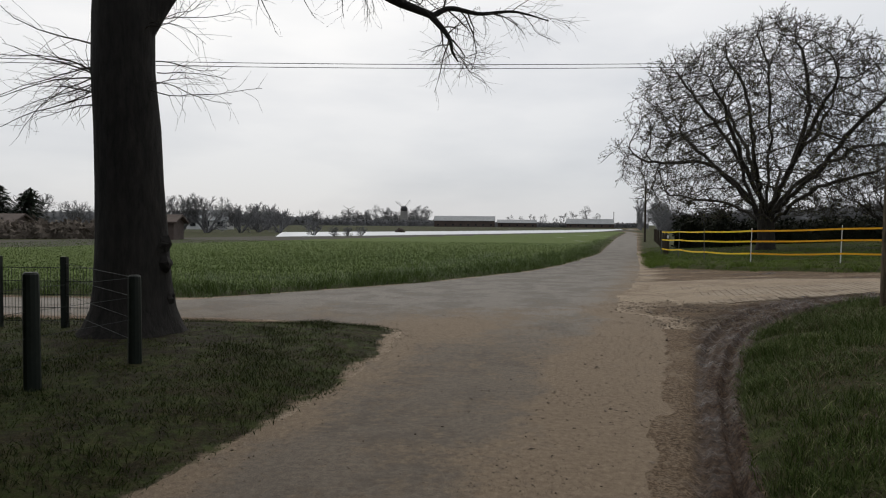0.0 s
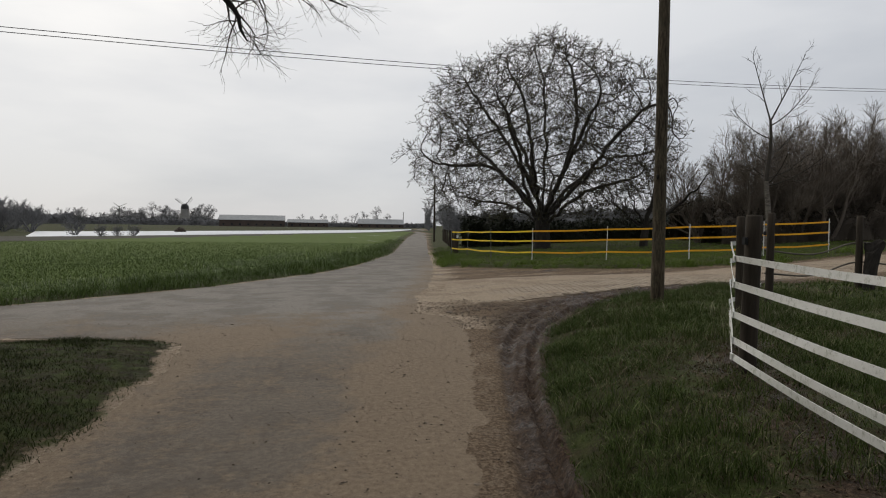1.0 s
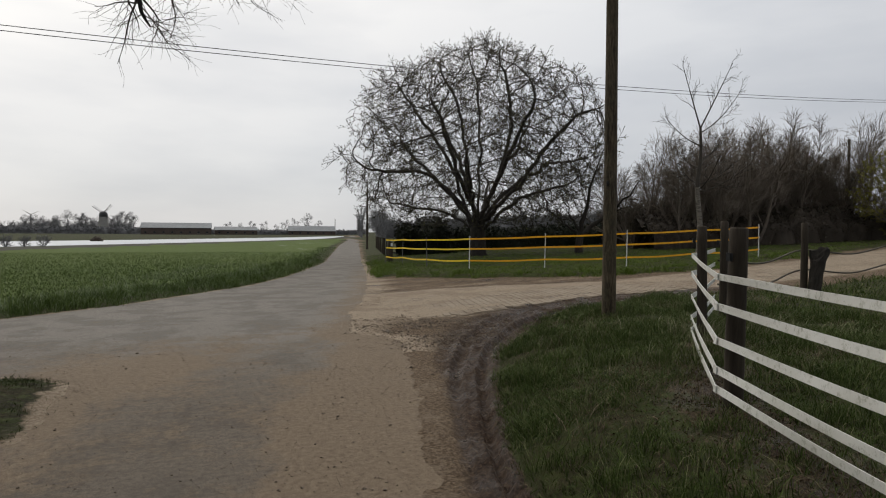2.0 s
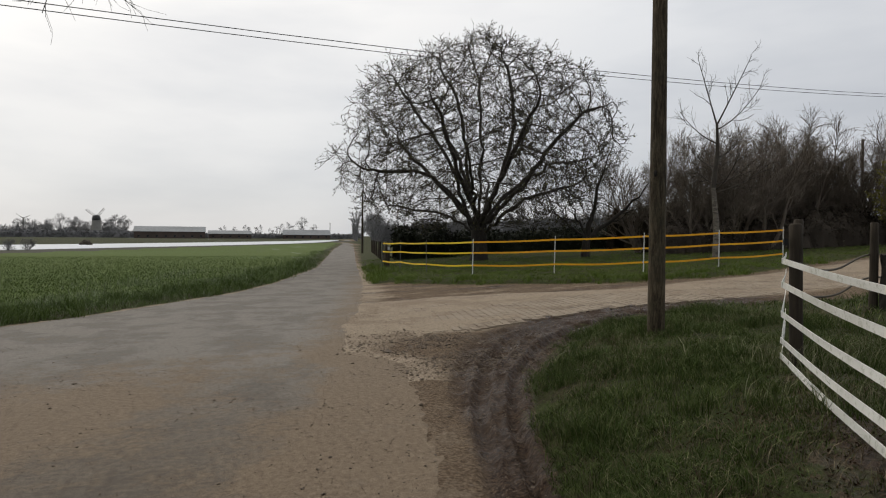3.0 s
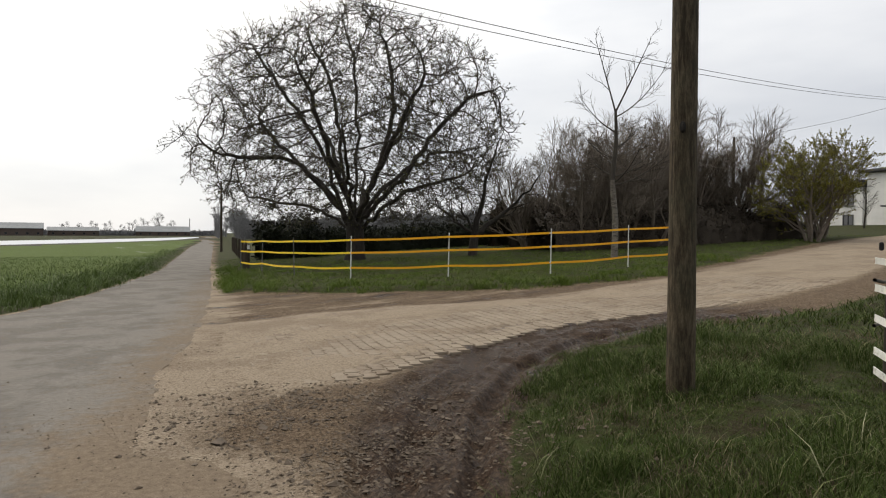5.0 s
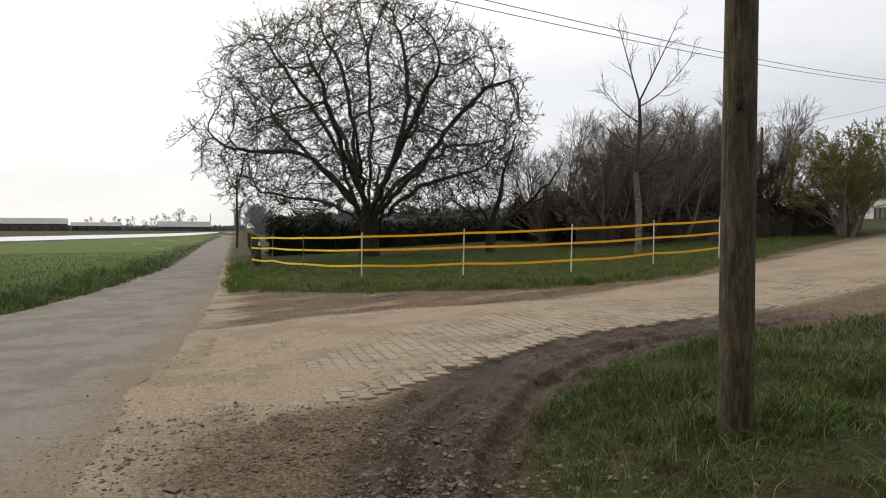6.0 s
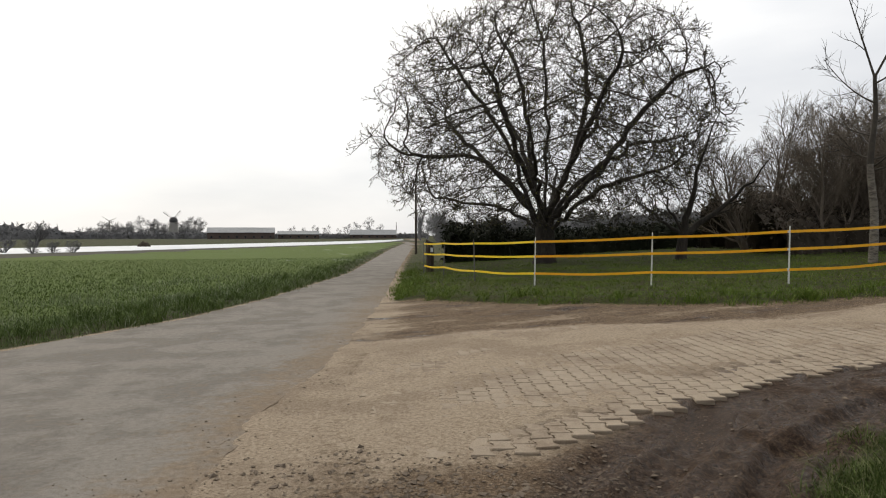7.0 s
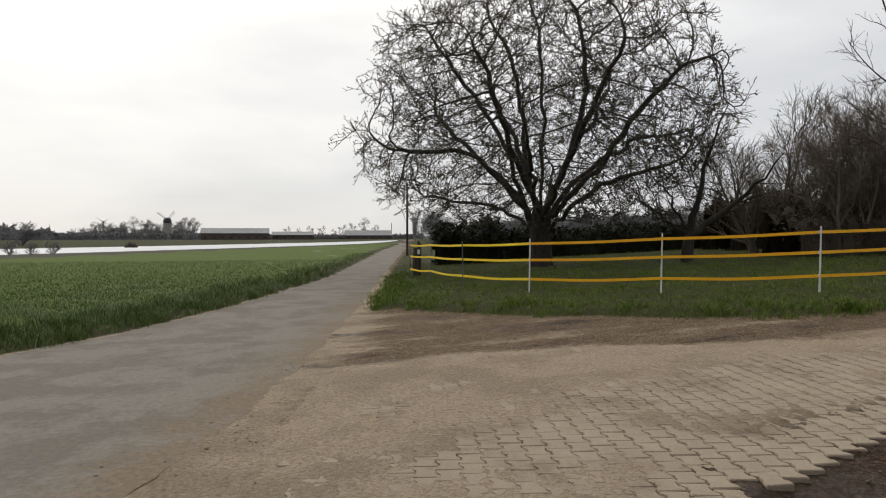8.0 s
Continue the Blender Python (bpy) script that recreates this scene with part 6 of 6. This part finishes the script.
X, Y = scatter(41, 5200, -16, 14, 15.4, 46, lambda X, Y: sstep(-0.05, 0.2, field_inside(X, Y)) * (1 - sstep(1.2, 2.4, field_inside(X, Y))) * np.clip(0.45 + 0.8 * wob(X, Y, 1.3, 63), 0, 1) * near_fade(X, Y, 0, 20, 9))
rt = np.random.RandomState(42)
X, Y = np.repeat(X, 60) + rt.normal(0, 0.11, len(X) * 60), np.repeat(Y, 60) + rt.normal(0, 0.11, len(Y) * 60)
blades("grass_tuft", X, Y, 0.27, 0.012, BLADE_FIELD, 43, "lush overhanging grass tufts along the field edge", 1.3, clump=0.4)
X, Y = scatter(44, 5000, 7.5, 26, 20.5, 42, lambda X, Y: sstep(-0.1, 0.15, meadow_inside(X, Y)) * (1 - sstep(0.7, 2.0, meadow_inside(X, Y))) * np.clip(0.4 + 0.9 * wob(X, Y, 1.5, 64), 0, 1) * near_fade(X, Y, 11, 26, 7))
X, Y = np.repeat(X, 45) + rt.normal(0, 0.09, len(X) * 45), np.repeat(Y, 45) + rt.normal(0, 0.09, len(Y) * 45)
blades("grass_tuft", X, Y, 0.17, 0.012, BLADE_MEADOW, 45, "rough grass tufts along the meadow bank", 1.5, clump=0.4)


def stones(name, X, Y, size, seed, label, zoff=0.0):
    """Broken stones, each a squashed lump."""
    r = np.random.RandomState(seed)
    n = len(X)
    s = size * np.exp(r.normal(0, 0.45, n))
    base = np.array([(1, 0, 0), (-1, 0, 0), (0, 1, 0), (0, -1, 0), (0, 0, 1), (0, 0, -1)], float)
    J = base[None] * r.uniform(0.6, 1.3, (n, 6, 1)) + r.normal(0, 0.22, (n, 6, 3))
    J[..., 2] *= 0.5
    Z = np.maximum(height(X, Y), np.where(lane(X, Y) > 0, rise(X, Y), -9)) + zoff
    V = J * s[:, None, None] + np.stack([X, Y, Z + s * 0.2], 1)[:, None, :]
    f = np.array([(0, 2, 4), (2, 1, 4), (1, 3, 4), (3, 0, 4), (2, 0, 5), (1, 2, 5), (3, 1, 5), (0, 3, 5)])
    F = (np.arange(n)[:, None, None] * 6 + f[None]).reshape(-1, 3)
    return tagged(mesh_np(name, V.reshape(-1, 3), F, STONE), label, "gravel", kind="stuff")


def gravel_chance(X, Y):
    edge = np.exp(-(np.minimum(np.abs(along(RIGHT_EDGE, Y) - X + 0.1), 3) / 0.45) ** 2) * (Y > 4)
    tip = np.exp(-((X - 5.5) ** 2 + (Y - 14.6) ** 2) / 2.6)
    strip = 0.5 * np.exp(-((X - along([(0, 0.2), (5, 1.6), (10, 2.7), (14, 4.2)], Y)) / 0.5) ** 2) * (Y < 14)
    churn = 0.3 * mud_amount(X, Y) + 0.6 * np.exp(-((X - 0.6) ** 2 / 1.6 + (Y - 12.6) ** 2 / 0.7))
    return np.clip((0.8 * edge + 0.9 * tip + strip + churn) * np.clip(0.5 + 0.8 * wob(X, Y, 2.6, 44), 0, 1), 0, 1)


X, Y = scatter(31, 62000, -1.5, 12, 3, 24, lambda X, Y: 0.55 * gravel_chance(X, Y))
stones("gravel", X, Y, 0.008, 32, "scattered broken gravel along the crumbling road edge")
X, Y = scatter(35, 70000, -1.6, 5.6, 3.5, 17, lambda X, Y: (lane(X, Y) > 0) * np.clip(0.10 + 0.9 * sand_on_road(X, Y) * np.clip(0.35 + 0.9 * wob(X, Y, 2.1, 47), 0, 1), 0, 1) * 0.55)
stones("gravel", X, Y, 0.0045, 36, "fine loose grit strewn over the tarmac", 0.001)
X, Y = scatter(37, 60000, 2.8, 12, 6, 17.4, lambda X, Y: mud_amount(X, Y) * (verge_inside(X, Y) < -0.1) * (drive_inside(X, Y) < 0.02) * np.clip(0.45 + 0.8 * wob(X, Y, 1.7, 48), 0, 1) * 0.6)
stones("gravel", X, Y, 0.0065, 38, "small brown stones pressed into the mud")
X, Y = scatter(33, 30000, 3.9, 8.2, 11.5, 16.4, lambda X, Y: np.exp(-((X - 5.6) ** 2 / 1.3 + (Y - 14.2) ** 2 / 3.0)) * (drive_inside(X, Y) < 0.02) * (lane(X, Y) < 0.1) * np.clip(0.6 + 0.7 * wob(X, Y, 2.9, 46), 0, 1))
stones("gravel", X, Y, 0.0115, 34, "coarse brown gravel at the edge of paving")


# ---------------------------------------------------------------- paving stones of the drive
E1, E2 = np.array([0.975, -0.22]), np.array([0.22, 0.975])
PW, PL = 0.168, 0.205


def paver_mesh():
    """A double-T paving stone with chamfered edges."""
    g, c = 0.004, 0.024
    w, l = PW / 2 - g, PL / 2 - g
    half = [(-w - c * 0.5, -l), (w + c * 0.5, -l), (w + c * 0.5, -l * 0.58), (w - c * 0.5, -l * 0.30), (w - c * 0.5, l * 0.30), (w + c * 0.5, l * 0.58), (w + c * 0.5, l),
            (-w - c * 0.5, l), (-w - c * 0.5, l * 0.58), (-w + c * 0.5, l * 0.30), (-w + c * 0.5, -l * 0.30), (-w - c * 0.5, -l * 0.58)]
    n = len(half)
    V = [(x * 0.94, y * 0.95, 0.0) for x, y in half] + [(x, y, -0.008) for x, y in half] + [(x, y, -0.08) for x, y in half]
    return V, n


def paving():
    drive = thing("pavement", 0, 0, 0, "sandy drive of interlocking concrete paving stones", "pavement", kind="structure")
    V, n = paver_mesh()
    faces = [tuple(range(n))] + [(k + n * j, k + n * (j + 1), (k + 1) % n + n * (j + 1), (k + 1) % n + n * j) for j in (0, 1) for k in range(n)]
    me = bpy.data.meshes.new("paver")
    me.from_pydata(V, [], faces)
    me.materials.append(PAVER)
    r = random.Random(4)
    o = np.array([5.8, 16.0])
    turn = math.degrees(math.atan2(E1[1], E1[0]))
    rest, cand = [], []
    for i in range(-14, 150):
        for j in range(-30, 60):
            q = o + E1 * PW * i + E2 * (PL * (j + 0.5 * (i % 2)))
            d = float(drive_inside(q[0], q[1]))
            if d < 0.02 + 0.03 * r.random() or q[0] > 20:
                continue
            cand.append((math.hypot(q[0] - 7.2, (q[1] - 16.8)), q[0], q[1], d))
    cand.sort()
    for k, (_, x, y, d) in enumerate(cand):
        near = float(y - along(DRIVE_NEAR, x))
        loose = max(0.0, 0.35 - near)
        z = float(rise(x, y)) + r.gauss(0, 0.002) - 0.02 * loose * r.random()
        m = pose(x + r.gauss(0, 0.0015), y + r.gauss(0, 0.0015), z, r.gauss(0, 0.5 + 6 * loose), r.gauss(0, 0.5 + 5 * loose), turn + r.gauss(0, 0.3 + 6 * loose))
        if k < 300:
            p = new("paver", me)
            p.parent, p.matrix_basis = drive, m
        else:
            rest.append(m)
    A = np.array(V)
    VV = np.concatenate([A @ np.array(m.to_3x3()).T + np.array(m.translation) for m in rest])
    me2 = bpy.data.meshes.new("paver_field")
    FF = [tuple(v + 3 * n * k for v in f) for k in range(len(rest)) for f in faces]
    me2.from_pydata([tuple(v) for v in VV], [], FF)
    me2.materials.append(PAVER)
    ob = new("paver_field", me2)
    ob.parent = drive
    tagged(ob, kind="stuff")


paving()
